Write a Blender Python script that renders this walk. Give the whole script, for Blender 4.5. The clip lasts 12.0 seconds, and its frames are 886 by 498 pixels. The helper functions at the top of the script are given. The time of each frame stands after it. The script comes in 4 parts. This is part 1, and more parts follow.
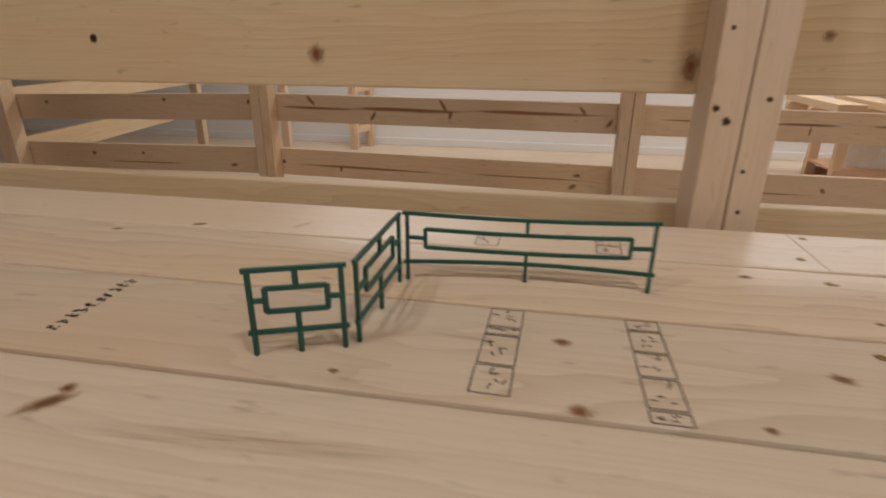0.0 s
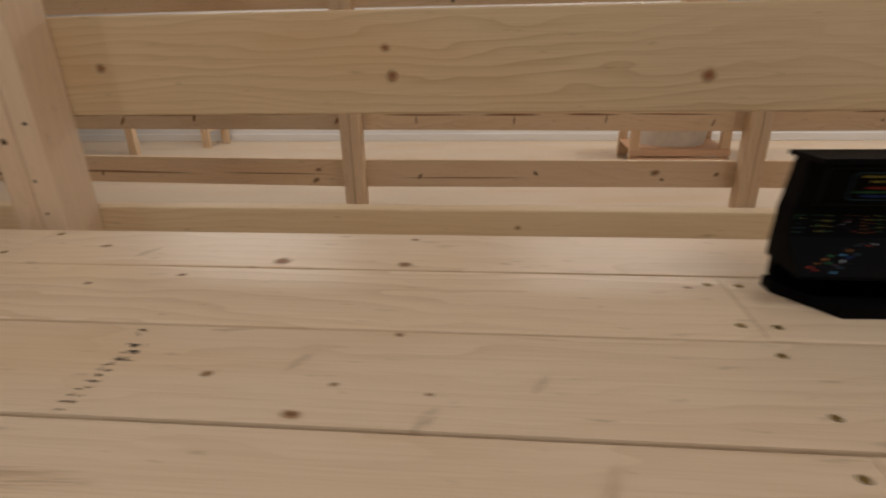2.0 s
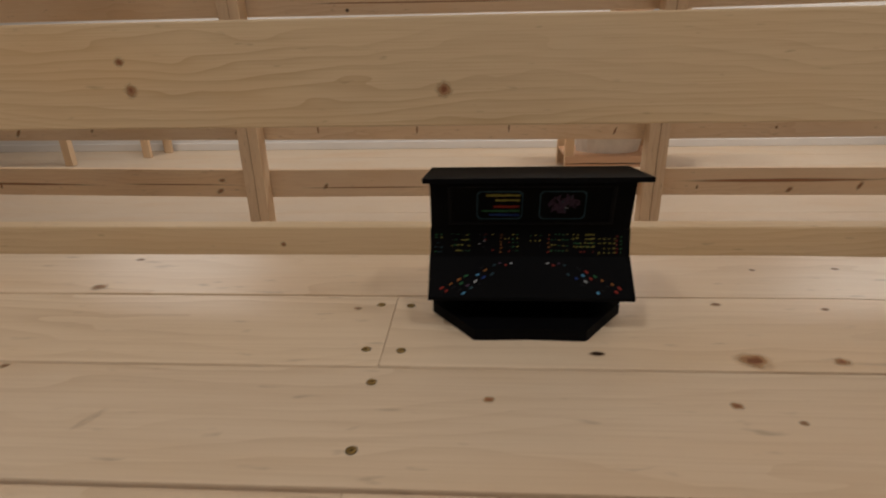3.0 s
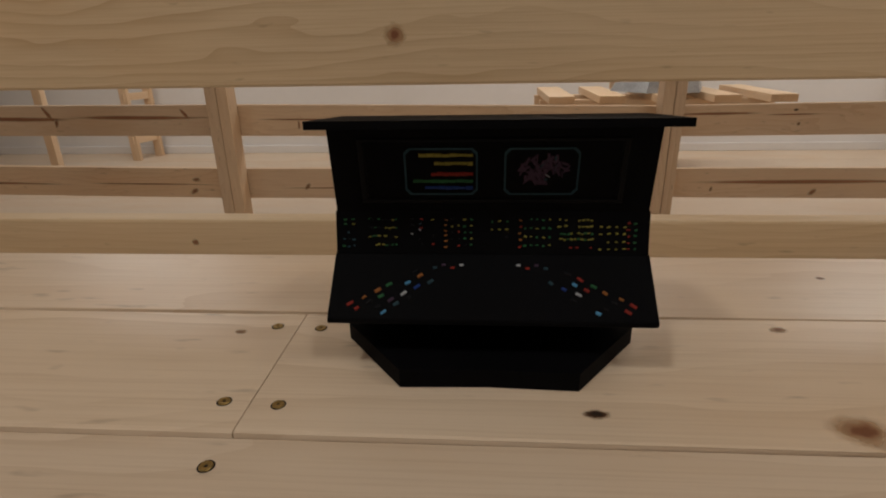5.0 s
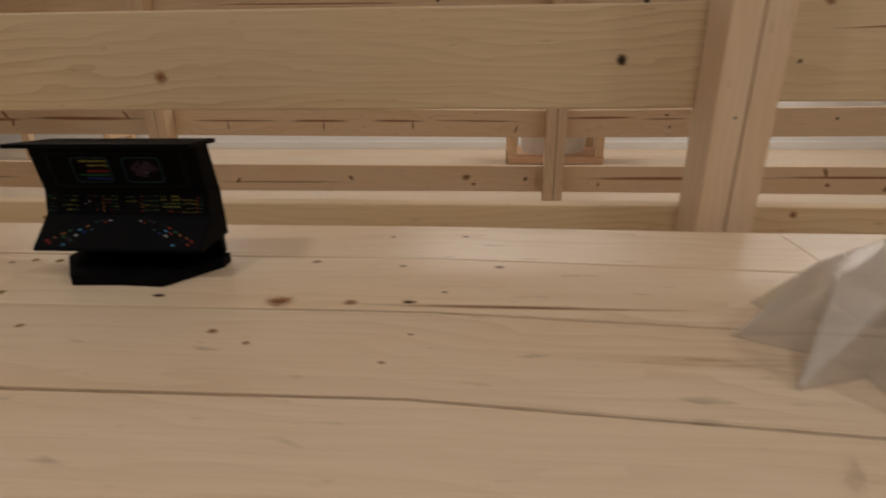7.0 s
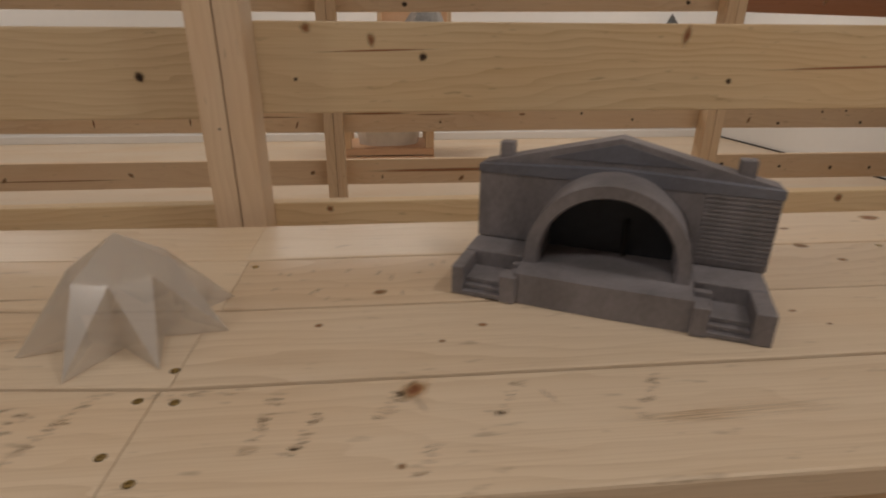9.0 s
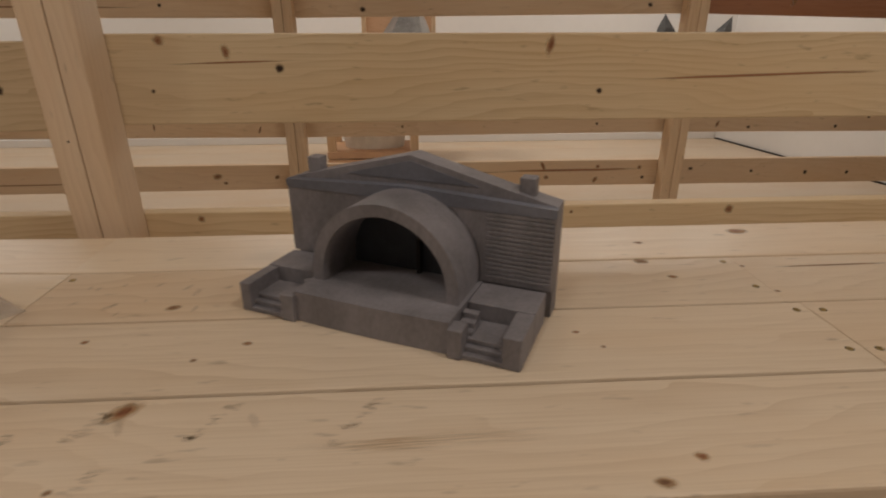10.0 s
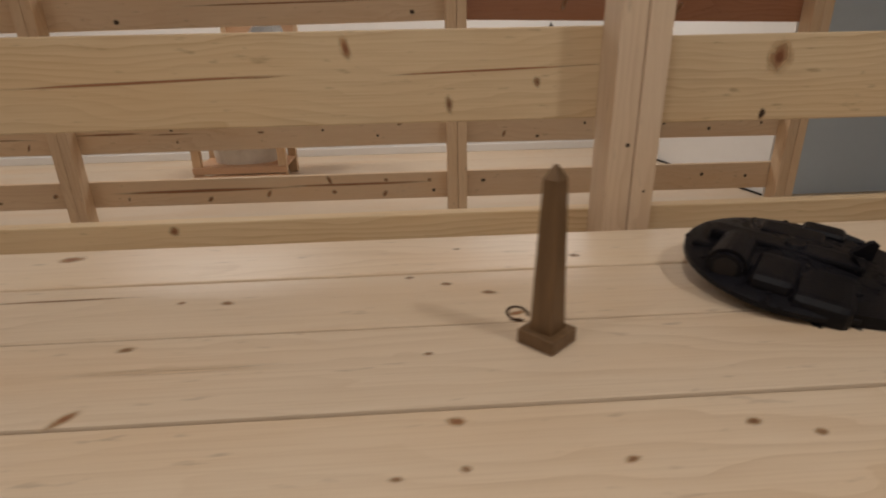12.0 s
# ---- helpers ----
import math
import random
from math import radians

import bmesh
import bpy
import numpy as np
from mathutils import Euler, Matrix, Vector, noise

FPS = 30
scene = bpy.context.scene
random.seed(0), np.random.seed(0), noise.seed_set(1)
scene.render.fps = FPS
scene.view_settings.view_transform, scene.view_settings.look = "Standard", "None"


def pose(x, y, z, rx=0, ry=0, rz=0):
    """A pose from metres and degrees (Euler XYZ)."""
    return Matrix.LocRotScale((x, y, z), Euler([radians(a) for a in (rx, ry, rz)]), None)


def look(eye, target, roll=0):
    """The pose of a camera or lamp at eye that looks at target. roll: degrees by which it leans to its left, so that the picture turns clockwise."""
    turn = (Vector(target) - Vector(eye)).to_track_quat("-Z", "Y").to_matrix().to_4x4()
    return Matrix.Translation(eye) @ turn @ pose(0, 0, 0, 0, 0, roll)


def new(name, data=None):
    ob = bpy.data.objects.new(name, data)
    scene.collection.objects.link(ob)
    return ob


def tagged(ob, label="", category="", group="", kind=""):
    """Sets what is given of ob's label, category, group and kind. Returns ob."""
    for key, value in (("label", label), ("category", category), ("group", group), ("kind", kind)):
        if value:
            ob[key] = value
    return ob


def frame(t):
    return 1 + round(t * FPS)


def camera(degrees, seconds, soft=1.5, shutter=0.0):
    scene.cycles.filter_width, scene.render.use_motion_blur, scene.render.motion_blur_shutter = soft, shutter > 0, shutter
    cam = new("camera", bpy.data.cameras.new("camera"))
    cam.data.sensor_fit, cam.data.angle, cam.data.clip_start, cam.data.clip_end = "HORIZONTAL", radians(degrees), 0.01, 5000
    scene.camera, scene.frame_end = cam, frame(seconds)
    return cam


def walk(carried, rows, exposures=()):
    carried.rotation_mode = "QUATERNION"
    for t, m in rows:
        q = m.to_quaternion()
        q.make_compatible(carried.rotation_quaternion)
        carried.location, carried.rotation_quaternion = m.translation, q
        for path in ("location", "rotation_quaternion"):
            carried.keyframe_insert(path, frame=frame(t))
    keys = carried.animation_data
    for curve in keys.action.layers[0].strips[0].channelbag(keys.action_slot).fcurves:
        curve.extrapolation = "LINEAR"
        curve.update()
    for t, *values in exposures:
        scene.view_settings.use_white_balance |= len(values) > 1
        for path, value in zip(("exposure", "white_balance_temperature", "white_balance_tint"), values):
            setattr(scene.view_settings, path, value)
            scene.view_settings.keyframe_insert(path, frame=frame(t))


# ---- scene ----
EXPO = -1.02
cam = camera(79.0, 12.0, soft=2.0, shutter=0.35)
PATH = [
    (0, (-0.031, -0.791, 1.215), (-0.374, 1.041, 0.49), 0.3),
    (0.5, (0.102, -0.867, 1.245), (-0.254, 0.949, 0.487), -0.0),
    (1, (0.333, -0.86, 1.249), (-0.06, 0.944, 0.48), -0.9),
    (1.5, (0.632, -0.811, 1.275), (0.298, 1.003, 0.503), -1.1),
    (2, (0.908, -0.819, 1.272), (0.729, 1.02, 0.506), -1.2),
    (2.5, (1.14, -0.832, 1.286), (1.029, 1.02, 0.537), -1.2),
    (3, (1.25, -0.774, 1.274), (1.134, 1.079, 0.528), -1.2),
    (3.2, (1.271, -0.74, 1.274), (1.148, 1.11, 0.523), -1.4),
    (5, (1.297, -0.597, 1.193), (1.162, 1.265, 0.476), -1.1),
    (5.5, (1.301, -0.586, 1.194), (1.163, 1.272, 0.468), -1.2),
    (6, (1.346, -0.621, 1.215), (1.2, 1.235, 0.485), -1.1),
    (6.5, (1.504, -0.734, 1.249), (1.366, 1.121, 0.514), -0.6),
    (6.7, (1.591, -0.785, 1.256), (1.431, 1.068, 0.522), -0.9),
    (8.3, (2.041, -0.928, 1.231), (2.238, 0.929, 0.514), 0.8),
    (8.5, (2.107, -0.927, 1.235), (2.305, 0.925, 0.507), 0.8),
    (9, (2.318, -0.965, 1.303), (2.496, 0.871, 0.532), 0.4),
    (9.5, (2.469, -0.991, 1.32), (2.617, 0.85, 0.553), 0.1),
    (10, (2.594, -0.972, 1.319), (2.703, 0.871, 0.55), -0.1),
    (10.5, (2.783, -0.945, 1.322), (2.855, 0.907, 0.571), -0.5),
    (11, (3.077, -0.967, 1.305), (3.166, 0.892, 0.573), -0.8),
    (11.5, (3.388, -0.988, 1.312), (3.496, 0.874, 0.591), -1.2),
    (12, (3.64, -0.923, 1.292), (3.74, 0.937, 0.563), -1.2),
]
walk(cam, [(t, look(eye, goal, roll)) for t, eye, goal, roll in PATH],
     exposures=[(0.0, EXPO - 0.10, 6000, 10), (2.0, EXPO - 0.38, 6300, 10), (3.2, EXPO - 0.44, 6350, 10), (4.8, EXPO - 0.58, 6250, 10), (6.2, EXPO - 0.56, 6350, 10),
                (6.7, EXPO - 0.48, 6400, 10), (8.3, EXPO - 0.62, 6400, 10), (10.5, EXPO - 0.62, 6550, 10), (12.0, EXPO - 0.52, 6350, 10)])

# ---- light ----
world = bpy.data.worlds.new("world")
scene.world = world
world.use_nodes = True
world.node_tree.nodes["Background"].inputs[0].default_value = (1.0, 0.86, 0.72, 1)
world.node_tree.nodes["Background"].inputs[1].default_value = 0.05


def ceiling_lamp(x, y, sx, sy, watts, colour=(1.0, 0.93, 0.85)):
    data = bpy.data.lights.new("ceiling_lamp", "AREA")
    data.shape, data.size, data.size_y, data.energy, data.color = "RECTANGLE", sx, sy, watts, colour
    ob = new("ceiling_lamp", data)
    ob.location = (x, y, 2.84)
    return ob


for x, y, watts in ((-1.1, -1.3, 24), (0.55, -1.15, 24), (2.1, -1.3, 18), (3.50, -1.0, 26), (5.0, -1.3, 36)):
    ceiling_lamp(x, y, 0.2, 0.2, watts)
for x in (-1.2, 2.0, 4.6):
    ceiling_lamp(x, 3.3, 1.5, 0.7, 64)


# ---- materials ----
def start(name):
    m = bpy.data.materials.new(name)
    m.use_nodes = True
    t = m.node_tree
    return m, t.nodes, t.links, t.nodes["Principled BSDF"]


def mixc(n, l, kind, fac, a, b):
    x = n.new("ShaderNodeMix")
    x.data_type, x.blend_type = "RGBA", kind
    for socket, value in ((x.inputs[0], fac), (x.inputs[6], a), (x.inputs[7], b)):
        if isinstance(value, (int, float)):
            socket.default_value = value
        elif isinstance(value, tuple):
            socket.default_value = (*value, 1)
        else:
            l.new(value, socket)
    return x.outputs[2]


def calc(n, l, op, a, b=0.0, c=0.0):
    x = n.new("ShaderNodeMath")
    x.operation = op
    for socket, value in zip(x.inputs, (a, b, c)):
        if isinstance(value, (int, float)):
            socket.default_value = value
        else:
            l.new(value, socket)
    return x.outputs[0]


def ramp(n, l, fac, lo, hi):
    x = n.new("ShaderNodeMapRange")
    l.new(fac, x.inputs[0])
    x.inputs[1].default_value, x.inputs[2].default_value = lo, hi
    return x.outputs[0]


def noise_at(n, l, vec, scale, detail=3.0, rough=0.55):
    x = n.new("ShaderNodeTexNoise")
    l.new(vec, x.inputs["Vector"])
    x.inputs["Scale"].default_value, x.inputs["Detail"].default_value, x.inputs["Roughness"].default_value = scale, detail, rough
    return x.outputs["Fac"]


def stretched(n, l, vec, sx, sy, sz):
    x = n.new("ShaderNodeVectorMath")
    x.operation = "MULTIPLY"
    l.new(vec, x.inputs[0])
    x.inputs[1].default_value = (sx, sy, sz)
    return x.outputs[0]


def pine(name, light, dark, rough=0.42, rings=70.0, contrast=0.6):
    """Sawn pine, grain along the board's own x."""
    m, n, l, bsdf = start(name)
    coord, info = n.new("ShaderNodeTexCoord"), n.new("ShaderNodeObjectInfo")
    shift = n.new("ShaderNodeVectorMath")
    shift.operation = "MULTIPLY_ADD"
    l.new(info.outputs["Random"], shift.inputs[0])
    shift.inputs[1].default_value = (37.0, 11.0, 5.0)
    l.new(coord.outputs["Object"], shift.inputs[2])
    p = shift.outputs[0]
    sep = n.new("ShaderNodeSeparateXYZ")
    l.new(p, sep.inputs[0])
    warp = noise_at(n, l, stretched(n, l, p, 1.3, 7.0, 7.0), 1.0, 2.0)
    warp2 = noise_at(n, l, stretched(n, l, p, 5.0, 22.0, 22.0), 1.0, 2.0)
    across = calc(n, l, "ADD", sep.outputs[1], calc(n, l, "MULTIPLY", sep.outputs[2], 0.8))
    phase = calc(n, l, "ADD", calc(n, l, "MULTIPLY", across, rings), calc(n, l, "ADD", calc(n, l, "MULTIPLY", warp, 9.0), calc(n, l, "MULTIPLY", warp2, 2.2)))
    saw = calc(n, l, "FRACT", phase)
    ring = calc(n, l, "POWER", saw, 2.2)
    fade = noise_at(n, l, stretched(n, l, p, 0.9, 5.0, 5.0), 1.3, 2.0)
    ring = calc(n, l, "MULTIPLY", ring, ramp(n, l, fade, 0.32, 0.68))
    fibre = noise_at(n, l, stretched(n, l, p, 7.0, 420.0, 420.0), 1.0, 3.0, 0.6)
    blotch = noise_at(n, l, stretched(n, l, p, 1.6, 6.0, 6.0), 1.0, 4.0)
    col = mixc(n, l, "MIX", calc(n, l, "MULTIPLY", ring, contrast), light, dark)
    col = mixc(n, l, "MIX", calc(n, l, "MULTIPLY", ramp(n, l, fibre, 0.45, 0.8), 0.38), col, dark)
    warm = tuple(c * k for c, k in zip(light, (0.93, 0.78, 0.60)))
    col = mixc(n, l, "MIX", calc(n, l, "MULTIPLY", ramp(n, l, blotch, 0.45, 0.8), 0.55), col, warm)
    speck = noise_at(n, l, stretched(n, l, p, 22.0, 90.0, 90.0), 1.0, 2.0)
    col = mixc(n, l, "MIX", calc(n, l, "MULTIPLY", ramp(n, l, speck, 0.66, 0.78), 0.45), col, tuple(c * 0.45 for c in dark))
    tint = mixc(n, l, "MIX", info.outputs["Random"], (0.93, 0.915, 0.91), (1.05, 1.025, 0.99))
    l.new(mixc(n, l, "MULTIPLY", 1.0, col, tint), bsdf.inputs["Base Color"])
    l.new(calc(n, l, "ADD", rough - 0.08, calc(n, l, "MULTIPLY", blotch, 0.2)), bsdf.inputs["Roughness"])
    bump = n.new("ShaderNodeBump")
    bump.inputs["Strength"].default_value, bump.inputs["Distance"].default_value = 0.25, 0.0008
    l.new(calc(n, l, "ADD", fibre, calc(n, l, "MULTIPLY", ring, 0.5)), bump.inputs["Height"])
    l.new(bump.outputs[0], bsdf.inputs["Normal"])
    return m


def plain(name, colour, rough=0.6, metal=0.0, vary=0.15, scale=30.0, bump=0.0, stretch=(1, 1, 1), gloss=0.5):
    m, n, l, bsdf = start(name)
    coord = n.new("ShaderNodeTexCoord")
    v = stretched(n, l, coord.outputs["Object"], *stretch)
    big, fine = noise_at(n, l, v, scale * 0.2, 3.0), noise_at(n, l, v, scale * 4, 3.0)
    f = calc(n, l, "ADD", calc(n, l, "MULTIPLY", big, 0.7), calc(n, l, "MULTIPLY", fine, 0.3))
    lo, hi = tuple(c * (1 - vary) for c in colour), tuple(min(1, c * (1 + vary)) for c in colour)
    l.new(mixc(n, l, "MIX", ramp(n, l, f, 0.3, 0.7), lo, hi), bsdf.inputs["Base Color"])
    bsdf.inputs["Roughness"].default_value, bsdf.inputs["Metallic"].default_value = rough, metal
    l.new(calc(n, l, "ADD", rough - 0.07, calc(n, l, "MULTIPLY", big, 0.14)), bsdf.inputs["Roughness"])
    bsdf.inputs["Specular IOR Level"].default_value = gloss
    if bump:
        b = n.new("ShaderNodeBump")
        b.inputs["Strength"].default_value, b.inputs["Distance"].default_value = 0.5, bump
        l.new(fine, b.inputs["Height"])
        l.new(b.outputs[0], bsdf.inputs["Normal"])
    return m


def mark(name, core, halo, strength=1.0, edge=0.55, streaks=0.0):
    """A stain or knot in the wood: dark core, lighter ring, fading out at the rim of a unit disc."""
    m, n, l, bsdf = start(name)
    coord, info = n.new("ShaderNodeTexCoord"), n.new("ShaderNodeObjectInfo")
    length = n.new("ShaderNodeVectorMath")
    length.operation = "LENGTH"
    l.new(coord.outputs["Object"], length.inputs[0])
    shift = n.new("ShaderNodeVectorMath")
    shift.operation = "MULTIPLY_ADD"
    l.new(info.outputs["Random"], shift.inputs[0])
    shift.inputs[1].default_value = (31.0, 17.0, 9.0)
    l.new(coord.outputs["Object"], shift.inputs[2])
    wob = noise_at(n, l, shift.outputs[0], 1.7, 3.0)
    r = calc(n, l, "ADD", length.outputs["Value"], calc(n, l, "MULTIPLY", calc(n, l, "SUBTRACT", wob, 0.5), 0.7))
    col = mixc(n, l, "MIX", ramp(n, l, r, edge * 0.35, edge), core, halo)
    l.new(col, bsdf.inputs["Base Color"])
    bsdf.inputs["Roughness"].default_value = 0.5
    fade = calc(n, l, "POWER", ramp(n, l, r, 0.92, edge * 0.6), 1.4)
    if streaks:
        lines = noise_at(n, l, stretched(n, l, shift.outputs[0], 1.2, 6.0, 1.0), 1.6, 4.0, 0.7)
        fade = calc(n, l, "MULTIPLY", fade, ramp(n, l, lines, 0.42, 0.66))
    l.new(calc(n, l, "MULTIPLY", fade, strength), bsdf.inputs["Alpha"])
    return m


SHELF_PINE = pine("shelf_pine", (0.755, 0.625, 0.475), (0.52, 0.375, 0.235), 0.31, 34.0, 0.48)
RAIL_PINE = pine("rail_pine", (0.71, 0.56, 0.36), (0.46, 0.30, 0.15), 0.5, 85.0, 0.7)
POST_PINE = pine("post_pine", (0.72, 0.57, 0.42), (0.52, 0.36, 0.22), 0.5, 60.0, 0.55)
FAR_PINE = pine("far_pine", (0.76, 0.585, 0.40), (0.58, 0.38, 0.22), 0.55, 40.0, 0.5)
RED_PINE = pine("red_pine", (0.42, 0.20, 0.11), (0.28, 0.11, 0.05), 0.5, 55.0, 0.55)
KNOT = mark("knot_brown", (0.17, 0.075, 0.032), (0.50, 0.33, 0.18), 0.88)
KNOT_RED = mark("knot_red", (0.22, 0.080, 0.032), (0.52, 0.33, 0.17), 0.88)
PITH = mark("pith_streak", (0.33, 0.14, 0.065), (0.52, 0.30, 0.15), 0.8, 0.9)
KNOT_BLACK = mark("knot_black", (0.018, 0.01, 0.006), (0.16, 0.08, 0.035), 1.0, 0.7)
SMUDGE = mark("smudge_grey", (0.20, 0.14, 0.085), (0.38, 0.28, 0.18), 0.42, 0.9, 1.0)
RESIN = mark("resin_streak", (0.44, 0.28, 0.13), (0.55, 0.40, 0.24), 0.45, 0.8, 1.0)
INK = plain("stamp_ink", (0.16, 0.115, 0.085), 0.6)
INK_DARK = plain("stamp_ink_dark", (0.05, 0.04, 0.035), 0.6)
BRASS = plain("screw_brass", (0.40, 0.28, 0.10), 0.4, 0.8)
# Near-black colour that stands in for shade in recesses and gaps.
RECESS_SHADE = plain("dark_recess", (0.012, 0.008, 0.006), 0.8)
WHITE = plain("white_wall_paint", (0.80, 0.78, 0.76), 0.8, vary=0.03, scale=4, bump=0.0006)
# Blue-grey tone puts cool light and shade into the colour of one wall.
COOL_SHADE = plain("blue_grey_wall_paint", (0.60, 0.70, 0.80), 0.8, vary=0.04, scale=4, bump=0.0006)
FLOOR = pine("floor_wood", (0.66, 0.55, 0.43), (0.52, 0.40, 0.28), 0.45, 30.0, 0.3)
GREEN = plain("green_plastic", (0.008, 0.085, 0.062), 0.38, vary=0.2, scale=200, bump=0.0002)
BLACK = plain("black_paint", (0.0028, 0.0028, 0.0034), 0.6, vary=0.3, scale=80, bump=0.0001, gloss=0.04)
GREY = plain("grey_print", (0.205, 0.188, 0.198), 0.6, vary=0.42, scale=70, bump=0.0004, stretch=(1, 1, 0.45))
SLATE = plain("slate_print", (0.150, 0.152, 0.180), 0.55, vary=0.35, scale=40, bump=0.0003)
BRONZE = plain("bronze_print", (0.17, 0.10, 0.048), 0.45, 0.25, vary=0.25, scale=150, bump=0.0003, stretch=(4, 4, 0.4))
SHIP = plain("charcoal_print", (0.0062, 0.0058, 0.0080), 0.45, vary=0.6, scale=70, bump=0.0012, gloss=0.16)
STEEL = plain("grey_metal", (0.34, 0.34, 0.34), 0.4, 0.7, vary=0.5, scale=30)
TUB = plain("white_tub", (0.75, 0.72, 0.68), 0.4)
PEACH = pine("plywood", (0.70, 0.46, 0.30), (0.55, 0.33, 0.19), 0.55, 30.0, 0.3)


def film_plastic():
    m, n, l, bsdf = start("frosted_plastic")
    coord = n.new("ShaderNodeTexCoord")
    fine = noise_at(n, l, stretched(n, l, coord.outputs["Object"], 60, 60, 900), 1.0, 2.0)
    b = n.new("ShaderNodeBump")
    b.inputs["Strength"].default_value, b.inputs["Distance"].default_value = 0.3, 0.0005
    l.new(fine, b.inputs["Height"])
    bsdf.inputs["Base Color"].default_value = (0.88, 0.85, 0.82, 1)
    bsdf.inputs["Roughness"].default_value = 0.6
    clear, sheen, soft, top = n.new("ShaderNodeBsdfTransparent"), n.new("ShaderNodeBsdfGlossy"), n.new("ShaderNodeMixShader"), n.new("ShaderNodeMixShader")
    clear.inputs[0].default_value = (0.95, 0.93, 0.91, 1)
    sheen.inputs["Roughness"].default_value = 0.2
    l.new(b.outputs[0], sheen.inputs["Normal"])
    soft.inputs[0].default_value = 0.34
    l.new(clear.outputs[0], soft.inputs[1])
    l.new(bsdf.outputs[0], soft.inputs[2])
    top.inputs[0].default_value = 0.36
    l.new(soft.outputs[0], top.inputs[1])
    l.new(sheen.outputs[0], top.inputs[2])
    l.new(top.outputs[0], n["Material Output"].inputs[0])
    return m


FROSTED = film_plastic()


def paint(name, colour, rough=0.5, gloss=0.25):
    return plain(name, colour, rough, vary=0.2, scale=300, gloss=gloss)


# ---- building helpers ----
def world_of(ob):
    if ob.parent is None:
        return ob.matrix_basis.copy()
    return world_of(ob.parent) @ ob.matrix_parent_inverse @ ob.matrix_basis


def under(ob, parent, m):
    if parent is not None:
        ob.parent = parent
        ob.matrix_parent_inverse = world_of(parent).inverted()
    ob.matrix_basis = m
    return ob


def part(name, bm, material, parent, label="", m=None):
    """One mesh object under a thing or a part; m is its pose in the world."""
    me = bpy.data.meshes.new(name)
    bm.normal_update()
    bm.to_mesh(me)
    bm.free()
    me.materials.append(material)
    ob = under(new(name, me), parent, m or Matrix())
    return tagged(ob, label) if label else ob


def piece(name, me, parent, m):
    return under(new(name, me), parent, m)


def thing(name, at, label, category, group="", kind=""):
    ob = new(name)
    ob.location = at
    ob.empty_display_size = 0.05
    ob.matrix_basis = Matrix.Translation(at)
    return tagged(ob, label, category, group, kind)


def block(bm, x0, x1, y0, y1, z0, z1, m=None):
    g = bmesh.ops.create_cube(bm, size=1)["verts"]
    for v in g:
        v.co = ((x0 + x1) / 2 + v.co.x * (x1 - x0), (y0 + y1) / 2 + v.co.y * (y1 - y0), (z0 + z1) / 2 + v.co.z * (z1 - z0))
        if m:
            v.co = m @ v.co
    return g


def box(x0, x1, y0, y1, z0, z1, bevel=0.0, segments=2):
    bm = bmesh.new()
    block(bm, x0, x1, y0, y1, z0, z1)
    if bevel:
        bmesh.ops.bevel(bm, geom=bm.edges[:], offset=bevel, segments=segments, affect="EDGES", profile=0.6)
    return bm


def prism(points, z0, z1, m=None):
    """A slab with the given outline (x, y) from z0 to z1."""
    bm = bmesh.new()
    lo = [bm.verts.new((x, y, z0)) for x, y in points]
    hi = [bm.verts.new((x, y, z1)) for x, y in points]
    bm.faces.new(lo[::-1])
    bm.faces.new(hi)
    for i in range(len(points)):
        j = (i + 1) % len(points)
        bm.faces.new((lo[i], lo[j], hi[j], hi[i]))
    if m:
        bm.transform(m)
    return bm


def board(name, parent, material, x0, x1, y0, y1, z0, z1, bevel=0.003, upright=False, label=""):
    """A board between these bounds, with its grain along its length."""
    c = ((x0 + x1) / 2, (y0 + y1) / 2, (z0 + z1) / 2)
    lx, ly, lz = x1 - x0, y1 - y0, z1 - z0
    if upright:
        return part(name, box(-lz / 2, lz / 2, -ly / 2, ly / 2, -lx / 2, lx / 2, bevel), material, parent, label, pose(*c, 0, -90, 0))
    return part(name, box(-lx / 2, lx / 2, -ly / 2, ly / 2, -lz / 2, lz / 2, bevel), material, parent, label, pose(*c))


def disc_mesh(name, material, sides=20):
    bm = bmesh.new()
    bmesh.ops.create_circle(bm, cap_ends=True, radius=1.0, segments=sides)
    me = bpy.data.meshes.new(name)
    bm.to_mesh(me)
    bm.free()
    me.materials.append(material)
    return me


def screw_mesh():
    bm = bmesh.new()
    rows = ((0.0, -0.0012), (0.0016, -0.0012), (0.0019, 0.0002), (0.0046, 0.0004), (0.0053, -0.0004))
    last = None
    for r, z in rows:
        if r == 0:
            ring = [bm.verts.new((0, 0, z))]
        else:
            ring = [bm.verts.new((r * (0.62 if r < 0.0018 and i % 2 else 1) * math.cos(i * math.pi / 6), r * (0.62 if r < 0.0018 and i % 2 else 1) * math.sin(i * math.pi / 6), z)) for i in range(12)]
        if last:
            for i in range(12):
                j = (i + 1) % 12
                bm.faces.new((last[0], ring[i], ring[j]) if len(last) == 1 else (last[i], ring[i], ring[j], last[j]))
        last = ring
    me = bpy.data.meshes.new("screw")
    bm.to_mesh(me)
    bm.free()
    me.materials.append(BRASS)
    return me


DISCS = {"b": disc_mesh("knot", KNOT), "r": disc_mesh("knot", KNOT_RED), "k": disc_mesh("knot", KNOT_BLACK), "s": disc_mesh("stain", SMUDGE), "y": disc_mesh("stain", RESIN), "p": disc_mesh("streak", PITH)}
SCREW = screw_mesh()
